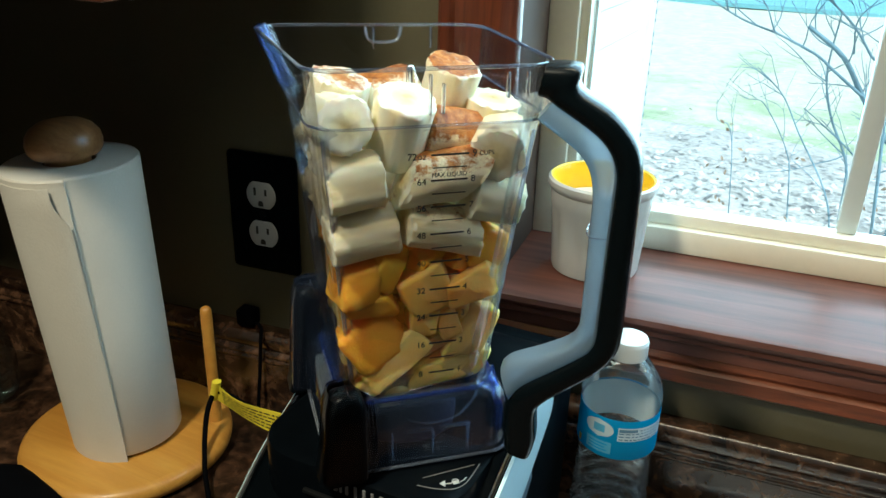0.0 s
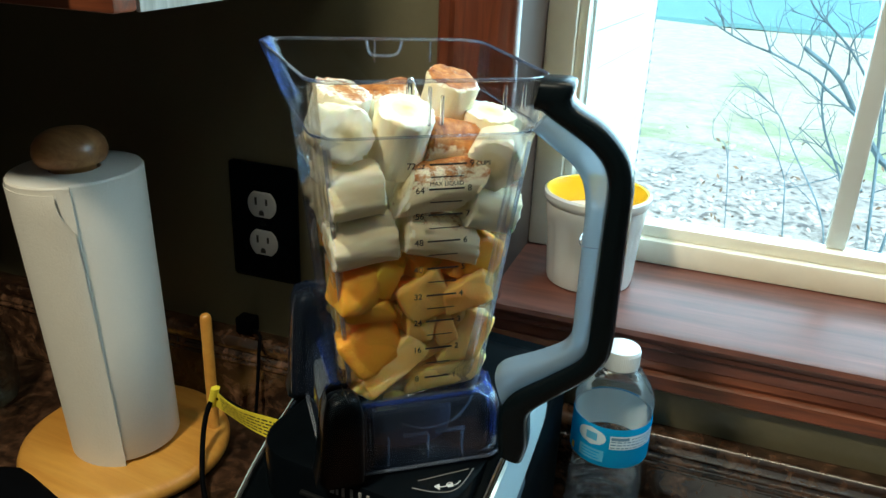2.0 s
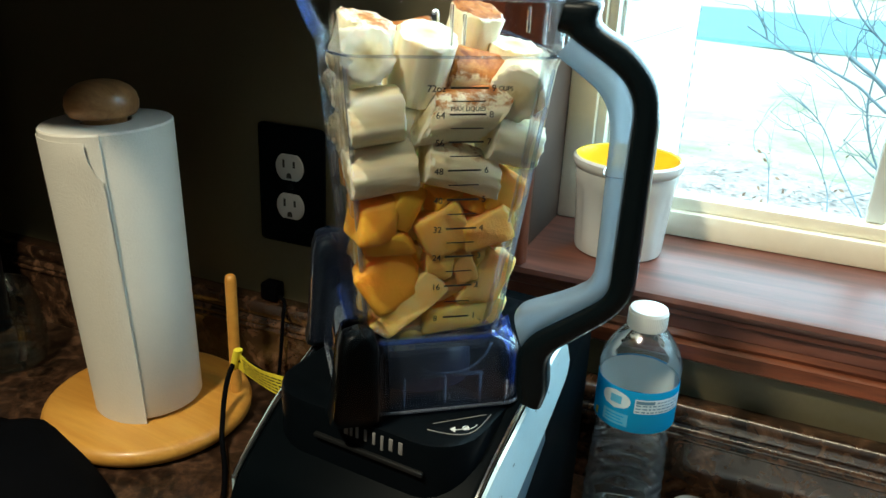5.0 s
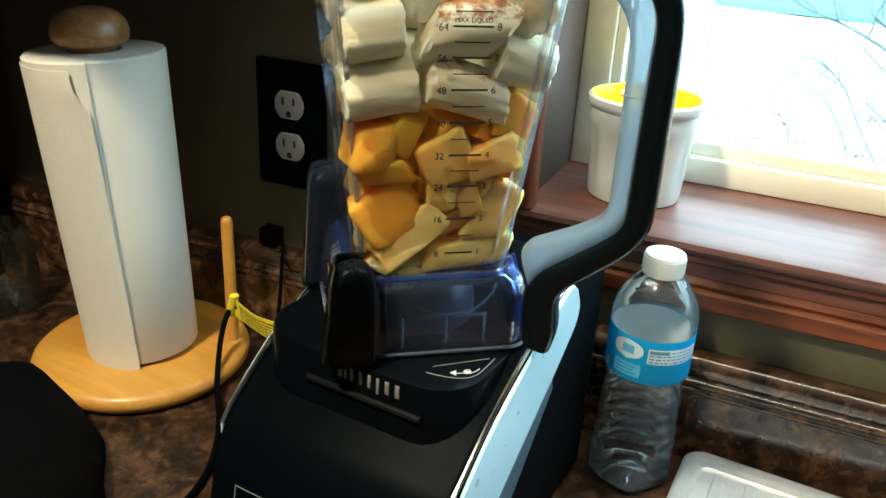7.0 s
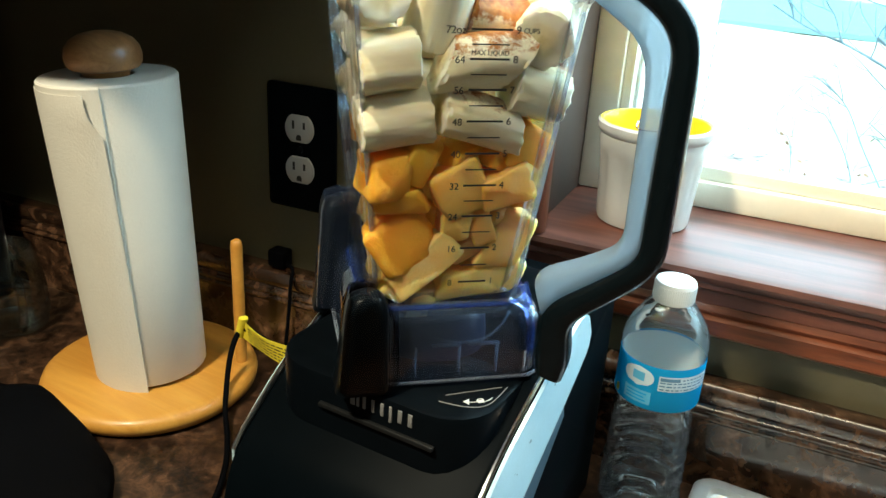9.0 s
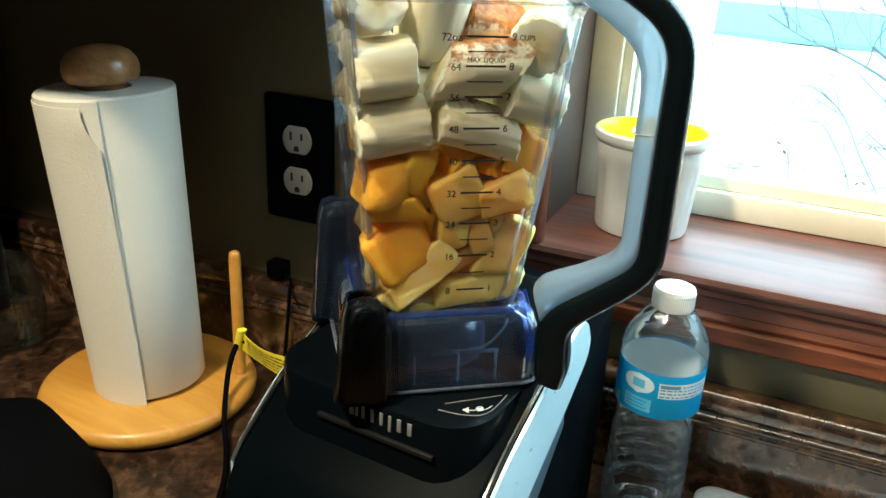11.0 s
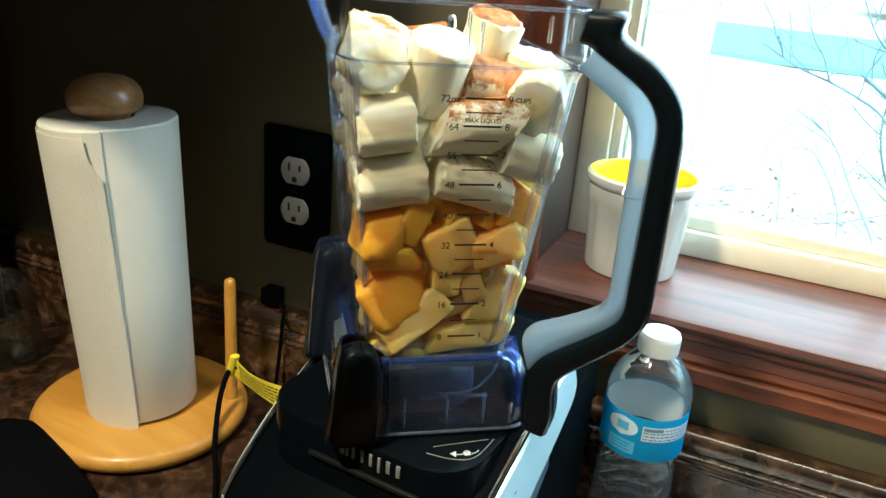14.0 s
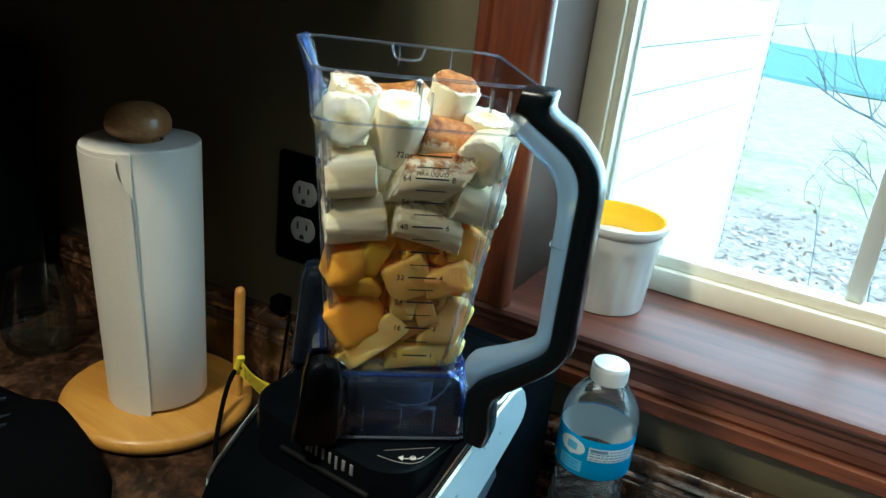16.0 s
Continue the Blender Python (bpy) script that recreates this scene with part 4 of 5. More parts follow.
    split = [(-0.003, 1.319), (0.002, 1.3175), (0.006, 1.315), (0.022, 1.3055), (0.031, 1.299), (0.037, 1.2915), (0.0398, 1.282), (0.0396, 1.264), (0.0388, 1.203), (0.0385, 1.186), (0.0362, 1.179), (0.0315, 1.1735), (0.018, 1.162), (-0.001, 1.146), (-0.0085, 1.133), (-0.009, 1.114), (-0.007, 1.097)]
    inner = [(-0.006, 1.306), (-0.003, 1.3055), (0.0, 1.303), (0.0125, 1.2945), (0.02, 1.2885), (0.0255, 1.28), (0.028, 1.268), (0.0284, 1.25), (0.0288, 1.208), (0.0288, 1.192), (0.0272, 1.185), (0.0225, 1.179), (0.009, 1.171), (-0.008, 1.163), (-0.013, 1.158), (-0.0135, 1.15), (-0.012, 1.143)]

    split = [(x + 0.16 * (u - x), z + 0.16 * (v - z)) for (x, z), (u, v) in zip(split, inner)]

    def band(p, q, w):
        p, q = smooth_path([(x, 0, z) for x, z in p], 4), smooth_path([(x, 0, z) for x, z in q], 4)
        loops, n = [], 20
        for s, t in zip(p, q):
            d, loop = s - t, []
            for k in range(n):
                c, e = math.cos(2 * math.pi * k / n), math.sin(2 * math.pi * k / n)
                across = 0.5 + 0.5 * math.copysign(abs(c) ** 0.62, c)
                loop.append(hm @ (t + d * across + Vector((0, w * math.copysign(abs(e) ** 0.62, e), 0))))
            loops.append(loop)
        return rings(loops)

    handle = part("handle", band(outer, split, 0.0118), "grip_black", j, "black grip of the handle")
    part("handle_core", band([(x + 0.0035, z) for x, z in split[1:15]], inner[1:15], 0.0105), "jar_grip", handle, "frosted clear inside of the handle")
    seam = [hm @ Vector((0.0335 + 0.0062 * math.copysign(abs(math.cos(a)) ** 0.62, math.cos(a)), 0.0109 * math.copysign(abs(math.sin(a)) ** 0.62, math.sin(a)), 1.247)) for a in (2 * math.pi * k / 20 for k in range(20))]
    part("core_seam", tube(seam + seam[:2], 0.0004, 6), "jar_edge", handle)
    part("blade_shaft", lathe_at(0.003, 0.0, [(0.0026, 1.14), (0.0026, 1.317), (0.002, 1.3195), (0.0008, 1.3205)], 16), "chrome", j, "steel blade shaft")
    part("shaft_sleeve", lathe_at(0.003, 0.0, [(0.0062, 1.14), (0.0062, 1.3065), (0.005, 1.308)], 20), "black", j)
    # measuring marks on the front face
    levels = [1.1505, 1.1715, 1.1905, 1.208, 1.2255, 1.2425, 1.2585, 1.2735, 1.2875]
    for k in range(17):
        z = levels[k // 2] if k % 2 == 0 else (levels[k // 2] + levels[k // 2 + 1]) / 2
        t = (z - 1.155) / (1.296 - 1.155)
        y = -(0.0465 + t * 0.0145) - 0.0005
        w = (0.0078 + 0.0024 * t) * (1.0 if k % 2 == 0 else 0.92)
        x0 = 0.0115 - 0.0035 * t
        part("mark_line", box(x0 - w, x0 + w, y - 0.0002, y, z - (0.0005 if k % 2 == 0 else 0.0003), z + (0.0005 if k % 2 == 0 else 0.0003)), "ink", j, "", False)
        if k % 2 == 0:
            text_mesh(str(8 * (k // 2 + 1)) + ("oz" if k == 16 else ""), 0.005, "ink", j, pose(x0 - w - 0.0048 - (0.0025 if k == 16 else 0), y, z - 0.0006, 90))
            text_mesh(str(k // 2 + 1) + "", 0.005, "ink", j, pose(x0 + w + 0.003, y, z - 0.0002, 90))
        if k == 16:
            text_mesh("CUPS", 0.0034, "ink", j, pose(x0 + w + 0.0095, y, z - 0.0004, 90))
        if k == 14:
            text_mesh("MAX LIQUID", 0.0033, "ink", j, pose(x0, y, z + 0.0028, 90))
    return j


build_motor_base()
build_jar()


# ---------- fruit in the jar ----------
def banana_stuff(name, cinnamon=0.0, tone=1.0, end=False):
    """Peeled flesh: streaked sides, or a pale cut end with a seeded middle; cinnamon lies on the upper side in patches."""
    m, nodes, links, bsdf = material(name)
    mottle = noise_tex(nodes, links, coords(nodes, links), 150, 6, 0.7)
    if end:
        tc, sep = nodes.new("ShaderNodeTexCoord"), nodes.new("ShaderNodeSeparateXYZ")
        links.new(tc.outputs["Object"], sep.inputs[0])
        y2, z2, add, root, wob = (nodes.new("ShaderNodeMath") for _ in range(5))
        for n, i in ((y2, 1), (z2, 2)):
            n.operation = "MULTIPLY"
            links.new(sep.outputs[i], n.inputs[0])
            links.new(sep.outputs[i], n.inputs[1])
        add.operation, root.operation = "ADD", "SQRT"
        links.new(y2.outputs[0], add.inputs[0])
        links.new(z2.outputs[0], add.inputs[1])
        links.new(add.outputs[0], root.inputs[0])
        wob.operation, wob.inputs[1].default_value = "MULTIPLY_ADD", 0.007
        links.new(mottle, wob.inputs[0])
        links.new(root.outputs[0], wob.inputs[2])
        far = nodes.new("ShaderNodeMath")
        far.operation, far.inputs[1].default_value = "MULTIPLY", 40.0
        links.new(wob.outputs[0], far.inputs[0])
        col = ramp(nodes, links, far.outputs[0], [(0.2, (0.66, 0.52, 0.25)), (0.28, (0.82, 0.7, 0.4)), (0.42, (0.86, 0.77, 0.5)), (0.5, (0.93, 0.88, 0.68)), (0.72, (0.95, 0.92, 0.78))])
    else:
        streak = noise_tex(nodes, links, coords(nodes, links, (14, 130, 130)), 1.0, 4, 0.55)
        side = ramp(nodes, links, streak, [(0.28, (0.8 * tone, 0.67 * tone, 0.4 * tone)), (0.46, (0.9 * tone, 0.81 * tone, 0.55 * tone)), (0.66, (0.96 * tone, 0.92 * tone, 0.74 * tone))])
        relief = mixed(nodes, links, 0.35, ramp(nodes, links, streak, [(0.25, (0, 0, 0)), (0.75, (1, 1, 1))]), ramp(nodes, links, mottle, [(0.25, (0, 0, 0)), (0.75, (1, 1, 1))]))
        col = mixed(nodes, links, 0.3, side, ramp(nodes, links, mottle, [(0.3, (0.8, 0.68, 0.4)), (0.6, (0.95, 0.91, 0.72))]))
    if cinnamon:
        geo, sn, mr = nodes.new("ShaderNodeNewGeometry"), nodes.new("ShaderNodeSeparateXYZ"), nodes.new("ShaderNodeMath")
        links.new(geo.outputs["Normal"], sn.inputs[0])
        powder = noise_tex(nodes, links, coords(nodes, links), 110, 9, 0.85)
        mr.operation, mr.inputs[1].default_value = "MULTIPLY_ADD", 0.4
        links.new(sn.outputs[2], mr.inputs[0])
        links.new(powder, mr.inputs[2])
        cover = ramp(nodes, links, mr.outputs[0], [(0.86 - 0.4 * cinnamon, (0, 0, 0)), (0.97 - 0.4 * cinnamon, (1, 1, 1))])
        dust = ramp(nodes, links, mottle, [(0.32, (0.16, 0.04, 0.008)), (0.5, (0.42, 0.15, 0.03)), (0.68, (0.62, 0.3, 0.09))])
        col = mixed(nodes, links, cover, col, dust)
    links.new(col, bsdf.inputs["Base Color"])
    bsdf.inputs["Roughness"].default_value = 0.55
    bsdf.inputs["Specular IOR Level"].default_value = 0.3
    bsdf.inputs["Subsurface Weight"].default_value = 0.2
    bsdf.inputs["Subsurface Radius"].default_value = (0.006, 0.004, 0.002)
    bsdf.inputs["Subsurface Scale"].default_value = 1.0
    bumped(nodes, links, bsdf, mottle if end else relief, 0.42, 0.0014)
    return m


def mango_stuff(name, a, b):
    m, nodes, links, bsdf = material(name)
    vec = coords(nodes, links)
    wide, fib = noise_tex(nodes, links, vec, 45, 3, 0.5), noise_tex(nodes, links, coords(nodes, links, (60, 200, 60)), 2.0, 5, 0.6)
    oi, hs = nodes.new("ShaderNodeObjectInfo"), nodes.new("ShaderNodeHueSaturation")
    col = mixed(nodes, links, 0.35, ramp(nodes, links, wide, [(0.3, a), (0.7, b)]), ramp(nodes, links, fib, [(0.3, a), (0.7, b)]))
    mr = nodes.new("ShaderNodeMapRange")
    mr.inputs[3].default_value, mr.inputs[4].default_value = 0.484, 0.506
    links.new(oi.outputs["Random"], mr.inputs[0])
    links.new(mr.outputs[0], hs.inputs["Hue"])
    links.new(col, hs.inputs["Color"])
    links.new(hs.outputs[0], bsdf.inputs["Base Color"])
    bsdf.inputs["Roughness"].default_value = 0.5
    bsdf.inputs["Specular IOR Level"].default_value = 0.3
    bsdf.inputs["Subsurface Weight"].default_value = 0.6
    bsdf.inputs["Subsurface Radius"].default_value = (0.016, 0.009, 0.002)
    bsdf.inputs["Subsurface Scale"].default_value = 1.0
    bumped(nodes, links, bsdf, noise_tex(nodes, links, vec, 420, 6, 0.7), 0.6, 0.0014)
    return m


for kind, dusting, tone in (("banana", 0.0, 1.0), ("banana_deep", 0.0, 0.94), ("banana_sprinkled", 0.14, 1.0), ("banana_dusted", 0.4, 1.0), ("banana_coated", 0.95, 1.0)):
    M[kind] = banana_stuff(kind + "_side", dusting, tone)
    M[kind + "_cut"] = banana_stuff(kind + "_cut", dusting, tone, True)
M["mango"] = mango_stuff("mango_flesh", (0.94, 0.36, 0.03), (0.98, 0.56, 0.06))
M["mango_pale"] = mango_stuff("pale_mango_flesh", (0.99, 0.46, 0.08), (0.99, 0.63, 0.21))
M["pineapple"] = mango_stuff("yellow_fruit_flesh", (0.99, 0.61, 0.11), (0.99, 0.78, 0.32))
JAR = pose(CX, CY, 0, 0, 0, SPIN) @ pose(-0.002, 0, 0)
fruit_rnd = random.Random(3)


def banana_chunk(u, v, z, length, radius, yaw, pitch, mat="banana", cut=0.0, bend=0.05, label="cream banana chunk with cut ends inside the jar"):
    """A cut length of peeled banana; yaw and pitch turn its axis, cut slants its ends."""
    rnd, loops, n = fruit_rnd, [], 40
    ph, lobes = rnd.uniform(0, 6.28), rnd.uniform(0.016, 0.034)
    rows = [(-0.5, 0.0), (-0.5, 0.22), (-0.5, 0.42), (-0.5, 0.62), (-0.5, 0.8), (-0.498, 0.92), (-0.485, 0.975), (-0.45, 1.0), (-0.2, 1.01), (0.1, 1.0), (0.3, 1.01), (0.45, 1.0), (0.485, 0.975), (0.498, 0.92), (0.5, 0.8), (0.5, 0.62), (0.5, 0.42), (0.5, 0.22), (0.5, 0.0)]
    for f, s in rows:
        ring = []
        for k in range(n):
            a = 2 * math.pi * k / n
            r = radius * max(s, 0.02) * (1 + lobes * math.cos(5 * a + ph) + 0.03 * noise.noise((f * 4, math.cos(a) * 2 + ph, math.sin(a) * 2)) + (0.14 * noise.noise((f * 30, math.cos(a) * 8 + ph, math.sin(a) * 8)) if abs(f) > 0.44 and s > 0.9 else 0))
            y, w = r * math.cos(a), r * math.sin(a)
            x = f * length + cut * w * (1 if f > 0 else 0.6)
            if abs(f) >= 0.48:
                x += 0.0012 * noise.noise((y * 260, w * 260, f * 9 + ph)) * (0.35 + 0.65 * s) + (0.0008 if f > 0 else -0.0008) * (1 - s)
            ring.append((x, y, w - bend * (f * f) * length))
        loops.append(ring)
    ob = tagged(part("banana_chunk", rings(loops), mat), label, "banana", "banana chunks in the jar")
    ob.data.materials.append(M[mat + "_cut"])
    for poly in ob.data.polygons:
        if abs(poly.normal.x) > 0.62:
            poly.material_index = 1
    ob.matrix_world = JAR @ pose(u, v, z) @ pose(0, 0, 0, 0, 0, yaw) @ pose(0, 0, 0, 0, -pitch, 0) @ pose(0, 0, 0, rnd.uniform(0, 360) if cut == 0 else 0)
    return ob


def mango_chunk(u, v, z, sx, sy, sz, turn=(0, 0, 0), mat="mango", label="soft orange mango chunk inside the jar"):
    """A hand-cut block: flat uneven faces that meet in softened edges."""
    rnd = fruit_rnd
    bm = bmesh.new()
    for corner in itertools.product((-1, 1), repeat=3):
        bm.verts.new([c * (0.5 + rnd.uniform(-0.16, 0.1)) for c in corner])
    for k in range(3):
        way = Vector((rnd.gauss(0, 1), rnd.gauss(0, 1), rnd.gauss(0, 1))).normalized()
        bm.verts.new(way * rnd.uniform(0.56, 0.68))
    bmesh.ops.convex_hull(bm, input=list(bm.verts))
    inside = [v for v in bm.verts if not v.link_faces]
    bmesh.ops.delete(bm, geom=inside, context="VERTS")
    bmesh.ops.dissolve_limit(bm, angle_limit=radians(14), verts=list(bm.verts), edges=list(bm.edges))
    bmesh.ops.bevel(bm, geom=list(bm.edges), offset=0.125, segments=3, profile=0.5, affect="EDGES", clamp_overlap=True)
    bmesh.ops.triangulate(bm, faces=list(bm.faces))
    bmesh.ops.subdivide_edges(bm, edges=[e for e in bm.edges if e.calc_length() > 0.16], cuts=2)
    bmesh.ops.triangulate(bm, faces=list(bm.faces))
    seed = rnd.uniform(0, 50)
    for vert in bm.verts:
        vert.co *= 1.08 + 0.08 * noise.noise(vert.co * 2.2 + Vector((seed, 0, 0))) + 0.05 * noise.noise(vert.co * 7 + Vector((seed, 3, 0)))
        vert.co = Vector((vert.co.x * sx, vert.co.y * sy, vert.co.z * sz))
    ob = tagged(part("fruit_chunk", bm, mat), label, "fruit", "fruit chunks in the jar")
    ob.matrix_world = JAR @ pose(u, v, z, *turn)
    return ob


def build_fruit():
    dusted = "cream banana chunk dusted with brown cinnamon"
    # the top layer
    banana_chunk(-0.0425, -0.034, 1.299, 0.030, 0.0146, -82, 8, "banana")
    banana_chunk(-0.0095, -0.033, 1.2945, 0.038, 0.0158, -75, 68, "banana", bend=0.0)
    banana_chunk(-0.036, 0.004, 1.302, 0.026, 0.0165, -40, 74, "banana_sprinkled", label=dusted)
    banana_chunk(0.025, -0.003, 1.304, 0.038, 0.0148, -60, 70, "banana_dusted", label=dusted)
    banana_chunk(0.019, -0.024, 1.287, 0.032, 0.0150, 12, -12, "banana_coated", label=dusted)
    banana_chunk(0.0485, -0.014, 1.300, 0.007, 0.0150, -60, 78, "banana", label="round white banana slice lying on the fruit")
    banana_chunk(0.0455, -0.036, 1.283, 0.030, 0.0150, 66, 6, "banana_deep")
    # the layers behind the front face
    banana_chunk(-0.0365, -0.041, 1.2685, 0.030, 0.0152, 4, 7, "banana")
    banana_chunk(-0.0315, -0.039, 1.2395, 0.037, 0.0146, 3, 8, "banana_deep")
    banana_chunk(0.0115, -0.0405, 1.2698, 0.042, 0.0142, 2, 5, "banana_dusted", cut=0.85, label=dusted)
    banana_chunk(0.0125, -0.0395, 1.2395, 0.044, 0.0132, 6, -17, "banana_sprinkled", cut=-0.3, label=dusted)
    banana_chunk(0.0415, -0.0375, 1.2545, 0.030, 0.0146, 8, -15, "banana_sprinkled", label=dusted)
    # the orange layers
    mango_chunk(-0.036, -0.039, 1.2115, 0.022, 0.022, 0.022, (5, 0, 10))
    mango_chunk(-0.0185, -0.040, 1.2175, 0.019, 0.017, 0.022, (0, 28, 0))
    mango_chunk(0.003, -0.041, 1.2045, 0.027, 0.016, 0.027, (0, -20, 4), "mango_pale")
    mango_chunk(0.029, -0.041, 1.2055, 0.028, 0.018, 0.0195, (0, -24, 0), "mango_pale")
    mango_chunk(0.0405, -0.034, 1.2035, 0.013, 0.020, 0.024, (0, 12, 0))
    mango_chunk(0.0395, -0.036, 1.2255, 0.022, 0.018, 0.023, (10, 20, 8))
    mango_chunk(0.026, -0.033, 1.219, 0.02, 0.02, 0.018, (0, 20, 30))
    mango_chunk(0.006, -0.033, 1.2185, 0.022, 0.018, 0.016, (20, 0, 30))
    mango_chunk(-0.029, -0.0375, 1.1965, 0.028, 0.02, 0.0135, (0, -5, 0))
    mango_chunk(-0.0265, -0.0345, 1.1715, 0.031, 0.022, 0.034, (0, -25, 5))
    mango_chunk(0.0035, -0.0375, 1.1835, 0.017, 0.016, 0.018, (0, 10, 0), "mango_pale")
    mango_chunk(0.0175, -0.0385, 1.1825, 0.013, 0.013, 0.022, (0, -15, 0), "mango_pale")
    mango_chunk(0.0295, -0.034, 1.1865, 0.014, 0.014, 0.012, (0, 0, 20), "mango_pale")
    pale = "pale yellow fruit chunk inside the jar"
    mango_chunk(0.0335, -0.0325, 1.1715, 0.021, 0.02, 0.034, (0, 24, 0), "pineapple", pale)
    mango_chunk(-0.0145, -0.0365, 1.1585, 0.044, 0.016, 0.017, (0, -43, 0), "pineapple", pale)
    mango_chunk(0.019, -0.034, 1.1475, 0.05, 0.02, 0.022, (0, -6, 0), "pineapple", pale)
    mango_chunk(-0.0105, -0.034, 1.138, 0.019, 0.016, 0.012, (0, -8, 0), "pineapple", pale)
    mango_chunk(0.011, -0.036, 1.168, 0.016, 0.014, 0.011, (0, -30, 0), "mango_pale", pale)
    # what fills the jar behind them
    rnd = fruit_rnd
    for z in (1.152, 1.174, 1.196, 1.217):
        h = 0.0465 + (z - 1.155) * 0.09 - 0.0212
        for u in (-1, 0, 1):
            for v in (-0.15, 0.42, 1):
                if u == 0 and v == 0.42:
                    continue
                mango_chunk(u * h, v * h, z + rnd.uniform(-0.003, 0.003), 0.0215, 0.0215, 0.021, (rnd.uniform(-12, 12), rnd.uniform(-15, 15), rnd.uniform(-20, 20)), rnd.choice(("mango", "mango_pale", "pineapple")))
    for z in (1.242, 1.272):
        h = 0.0525 + (z - 1.22) * 0.09 - 0.0195
        for u, v in ((-1, 0.05), (-1, 0.95), (0.0, 1), (1, 0.95), (1, 0.1)):
            banana_chunk(u * h, v * h, z, 0.031, 0.0148, 90 * (abs(u) > 0.5) + rnd.uniform(-10, 10), rnd.uniform(-10, 10), rnd.choice(("banana", "banana_deep")))
    banana_chunk(0.0, 0.036, 1.296, 0.032, 0.0148, 20, 8, "banana_dusted", label=dusted)


build_fruit()


# ---------- cords, tag and dark things beside the towels ----------
def build_cord():
    c = thing("power_cord", "black power cord with a yellow warning tag", "cord")
    path = [(0.175, -0.12, 0.985), (0.13, -0.105, 0.99), (0.07, -0.1, 0.975), (0.03, -0.103, 0.985), (0.018, -0.107, 0.9835), (0.02, -0.122, 0.965), (0.04, -0.15, 0.938), (0.066, -0.175, 0.9285), (0.092, -0.205, 0.9285), (0.112, -0.24, 0.9285), (0.118, -0.28, 0.9285), (0.1, -0.33, 0.9285), (0.06, -0.38, 0.9285)]
    part("cable", tube(smooth_path(path, 6), 0.0024, 10), "rubber", c)
    # the tag: folded round the cable, its tail running back to the motor
    def tag_at(t, f, out=0.0):
        """A point of the tag: t along it, f across it."""
        x = 0.0175 + 0.082 * t
        y = -0.1045 - 0.0095 * math.sin(t * 1.5) - out
        zc = 0.9868 - 0.0075 * math.sin(math.pi * 0.5 * min(1, t * 1.9)) + 0.0035 * t * t
        return (x, y - 0.0022 * math.sin(t * 5) * f / 0.0098, zc + f)

    loops = []
    for k in range(16):
        t = k / 15
        loops.append([tag_at(t, -0.0098), tag_at(t, 0.0098), tag_at(t, 0.0098, -0.0004), tag_at(t, -0.0098, -0.0004)])
    tag = part("tag", rings(loops), "tag", c, "yellow printed warning tag")
    fold = [[(0.0185 + (z - 0.9868) * 0.3 + 0.0042 * math.cos(a), -0.1055 + 0.0042 * math.sin(a), z) for a in (k * math.pi / 8 for k in range(16))] for z in (0.9765, 0.9975)]
    part("tag_fold", rings(fold), "tag", tag)
    words = random.Random(8)
    for row in range(5):
        t = 0.13
        while t < 0.92:
            w = words.uniform(0.03, 0.1)
            f = -0.0066 + 0.0031 * row
            part("print_bar", rings([[tag_at(t + w * k / 3, f - 0.0006, 0.0004), tag_at(t + w * k / 3, f + 0.0006, 0.0004)] for k in range(4)], False, False, False), "ink", tag, "", False)
            t += w + 0.02


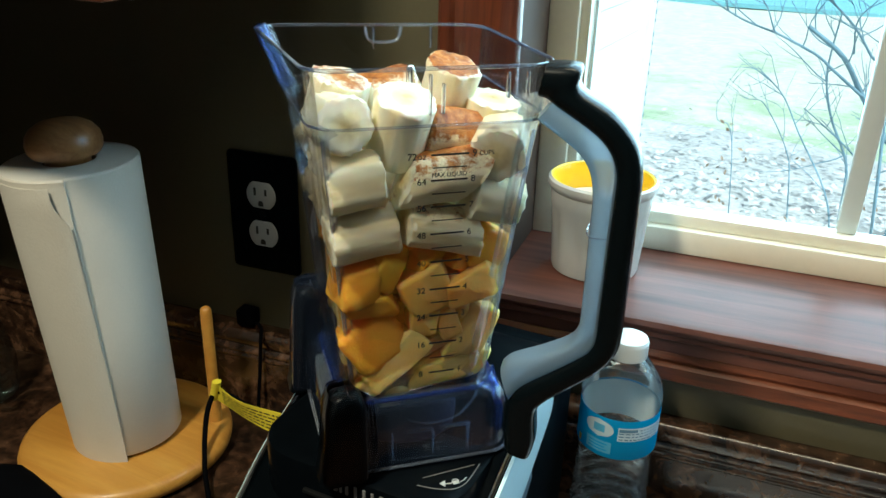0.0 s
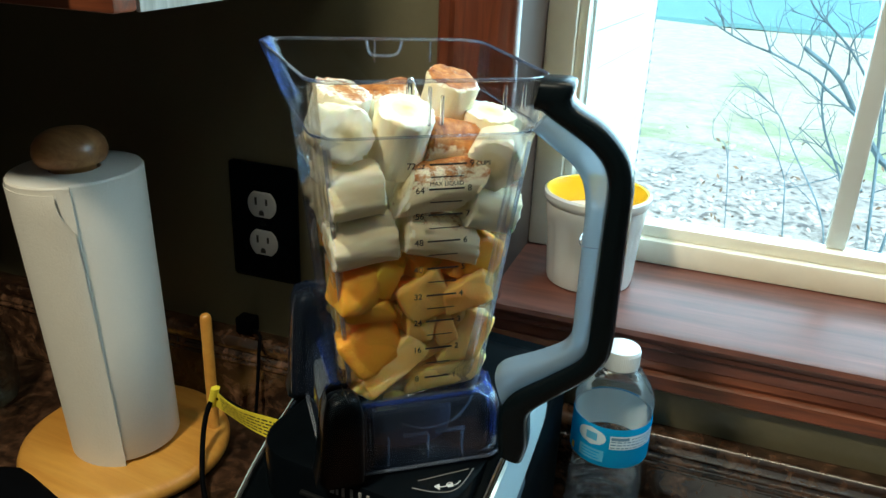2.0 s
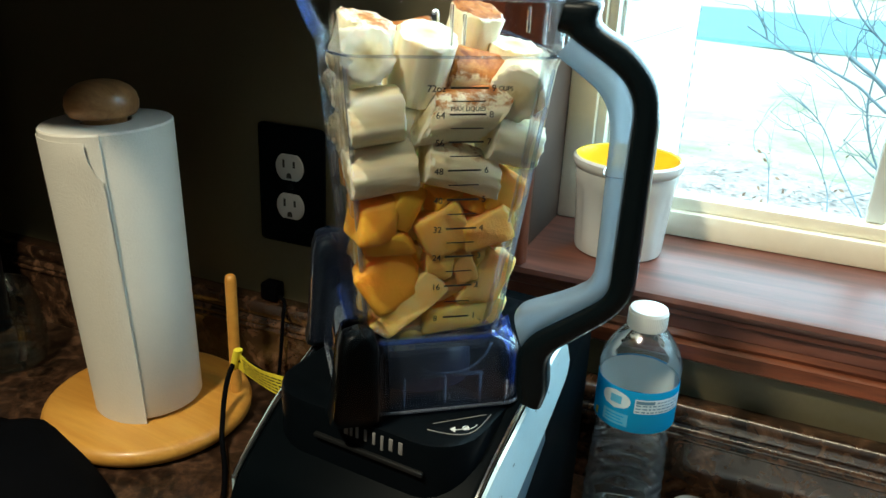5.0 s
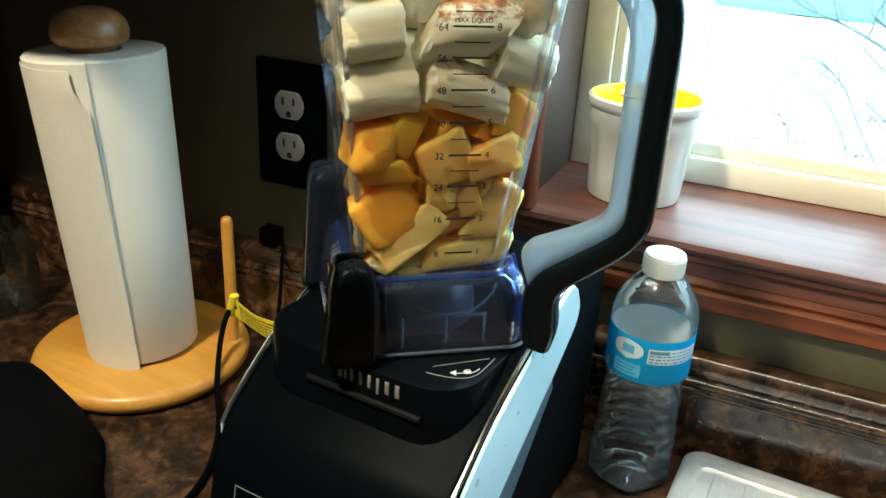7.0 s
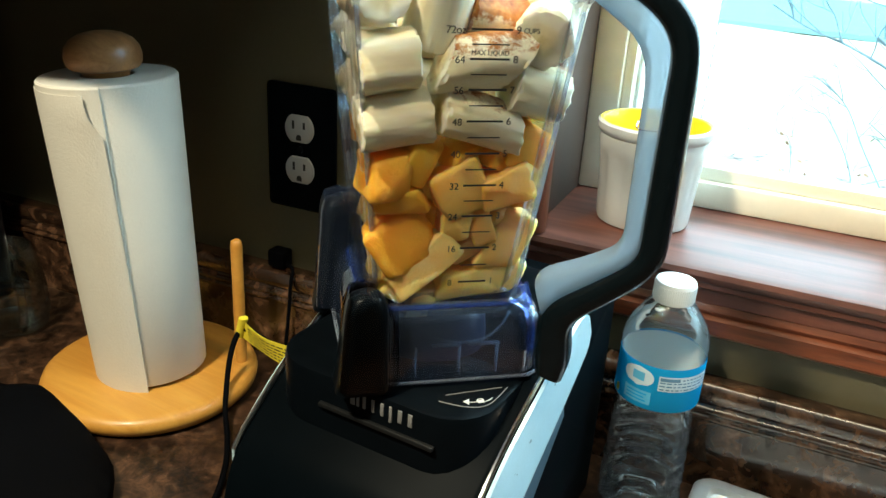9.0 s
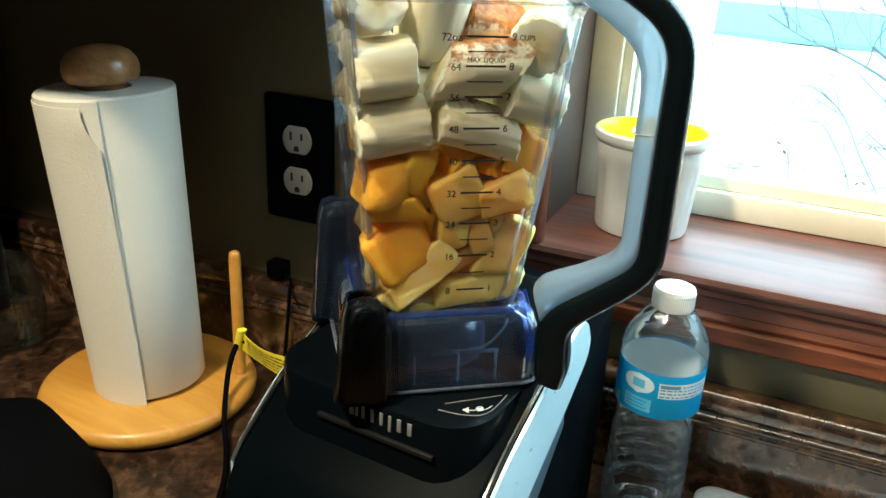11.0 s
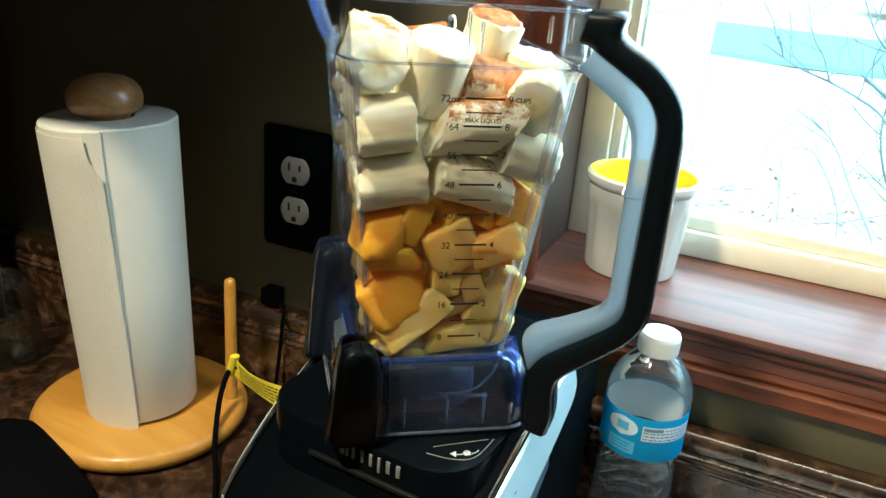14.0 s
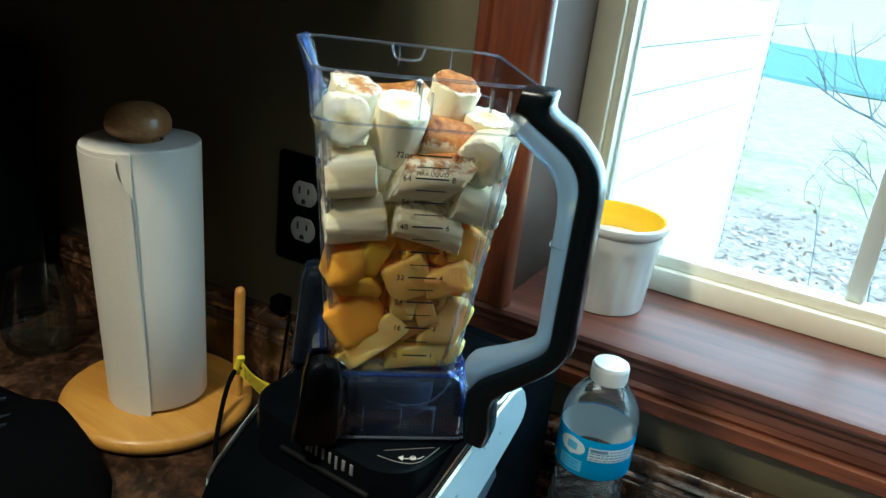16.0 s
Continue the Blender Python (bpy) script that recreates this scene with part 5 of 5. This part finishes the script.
def build_dark_things():
    s = thing("black_bag", "crumpled black fabric bag with drawstrings on the worktop", "bag", pose(-0.055, -0.39, COUNTER, 0, 0, -17))
    mound = []
    for k, (f, z) in enumerate(((0.97, 0.0005), (1.03, 0.008), (1.02, 0.02), (0.95, 0.032), (0.82, 0.042), (0.62, 0.047), (0.35, 0.05), (0.04, 0.051))):
        ring = []
        for i in range(72):
            a = 2 * math.pi * i / 72
            crease = noise.noise((math.cos(a) * 2.4 + k * 0.22, math.sin(a) * 2.4, k * 0.3))
            w = f * (1 + 0.08 * crease + 0.03 * math.sin(9 * a + k))
            ring.append((0.19 * w * math.cos(a), 0.148 * w * math.sin(a), z + (0.012 * crease + 0.003 * math.sin(11 * a + 1.3 * k) if k > 1 else 0)))
        mound.append(ring)
    part("cloth", rings(mound), "rubber", s)
    M["navy_cord"] = plain("navy_cord", (0.012, 0.02, 0.035), 0.4)
    for dx, bend in ((0.0, 0.0), (0.014, 0.01), (-0.03, -0.012)):
        part("drawstring", tube(smooth_path([(-0.05 + dx, 0.098, 0.044), (-0.03 + dx, 0.06 + bend, 0.056), (0.0 + dx, 0.02, 0.06), (0.03 + dx + bend, -0.03, 0.06), (0.05 + dx, -0.08, 0.05)], 6), 0.0017, 8), "navy_cord", s)
    part("bag_loop", tube(smooth_path([(0.09, 0.085, 0.03), (0.13, 0.075, 0.01), (0.165, 0.05, 0.004), (0.2, 0.03, 0.004), (0.215, -0.01, 0.004)], 6), 0.0032, 10), "rubber", s)
    a = thing("coffee_maker", "black coffee maker in the dim corner", "coffee maker")
    part("body", rings([rounded(0.11, 0.09, 0.02, z, -0.43, -0.13) for z in (COUNTER, 1.24)] + [rounded(0.105, 0.085, 0.018, 1.248, -0.43, -0.13)]), "black", a)
    part("lid", rings([rounded(0.09, 0.07, 0.018, z, -0.43, -0.13) for z in (1.2485, 1.262)]), "black_gloss", a)
    part("hot_plate", rings([rounded(0.075, 0.05, 0.02, z, -0.43, -0.275) for z in (COUNTER, COUNTER + 0.03)]), "black", a)
    g = thing("glass_jug", "clear ribbed glass jug in the dim corner", "jug", pose(-0.25, -0.155, COUNTER))
    part("glass", lathe([(0.03, 0.0005), (0.036, 0.003), (0.039, 0.012), (0.0375, 0.016), (0.039, 0.02), (0.0375, 0.024), (0.039, 0.028), (0.0375, 0.032), (0.039, 0.036), (0.036, 0.06), (0.03, 0.085), (0.028, 0.085), (0.034, 0.06), (0.036, 0.012), (0.03, 0.005)], 40, True, True), "glass", g)
    part("jug_handle", tube(smooth_path([(0.036, -0.012, 0.07), (0.055, -0.018, 0.068), (0.06, -0.02, 0.045), (0.052, -0.018, 0.02), (0.038, -0.012, 0.016)], 5), 0.004, 10), "glass", g)
    p = thing("wall_charger", "small black plug box on the upstand", "charger", pose(0.0, -0.0195, 1.0177))
    part("case", box(-0.009, 0.009, 0.003, 0.0185, 0.0, 0.017, 0.002), "rubber", p)
    part("cable", tube(smooth_path([(0.011, 0.006, 0.006), (0.019, 0.003, 0.003), (0.022, -0.004, -0.006), (0.02, -0.006, -0.04), (0.016, -0.01, -0.096)], 5), 0.0018, 8), "rubber", p)


build_cord()
build_dark_things()


# ---------- the setting stands in the room's own frame ----------
for ob in list(scene.objects):
    if ob.parent is None and (ob.name.startswith(("wall_", "floor", "ceiling", "window_sill", "window_1", "trim_", "jamb_lining", "worktop", "base_cabinet", "coffee_maker")) and ob.type in ("MESH", "EMPTY")):
        ob.matrix_world = ROOM @ ob.matrix_world
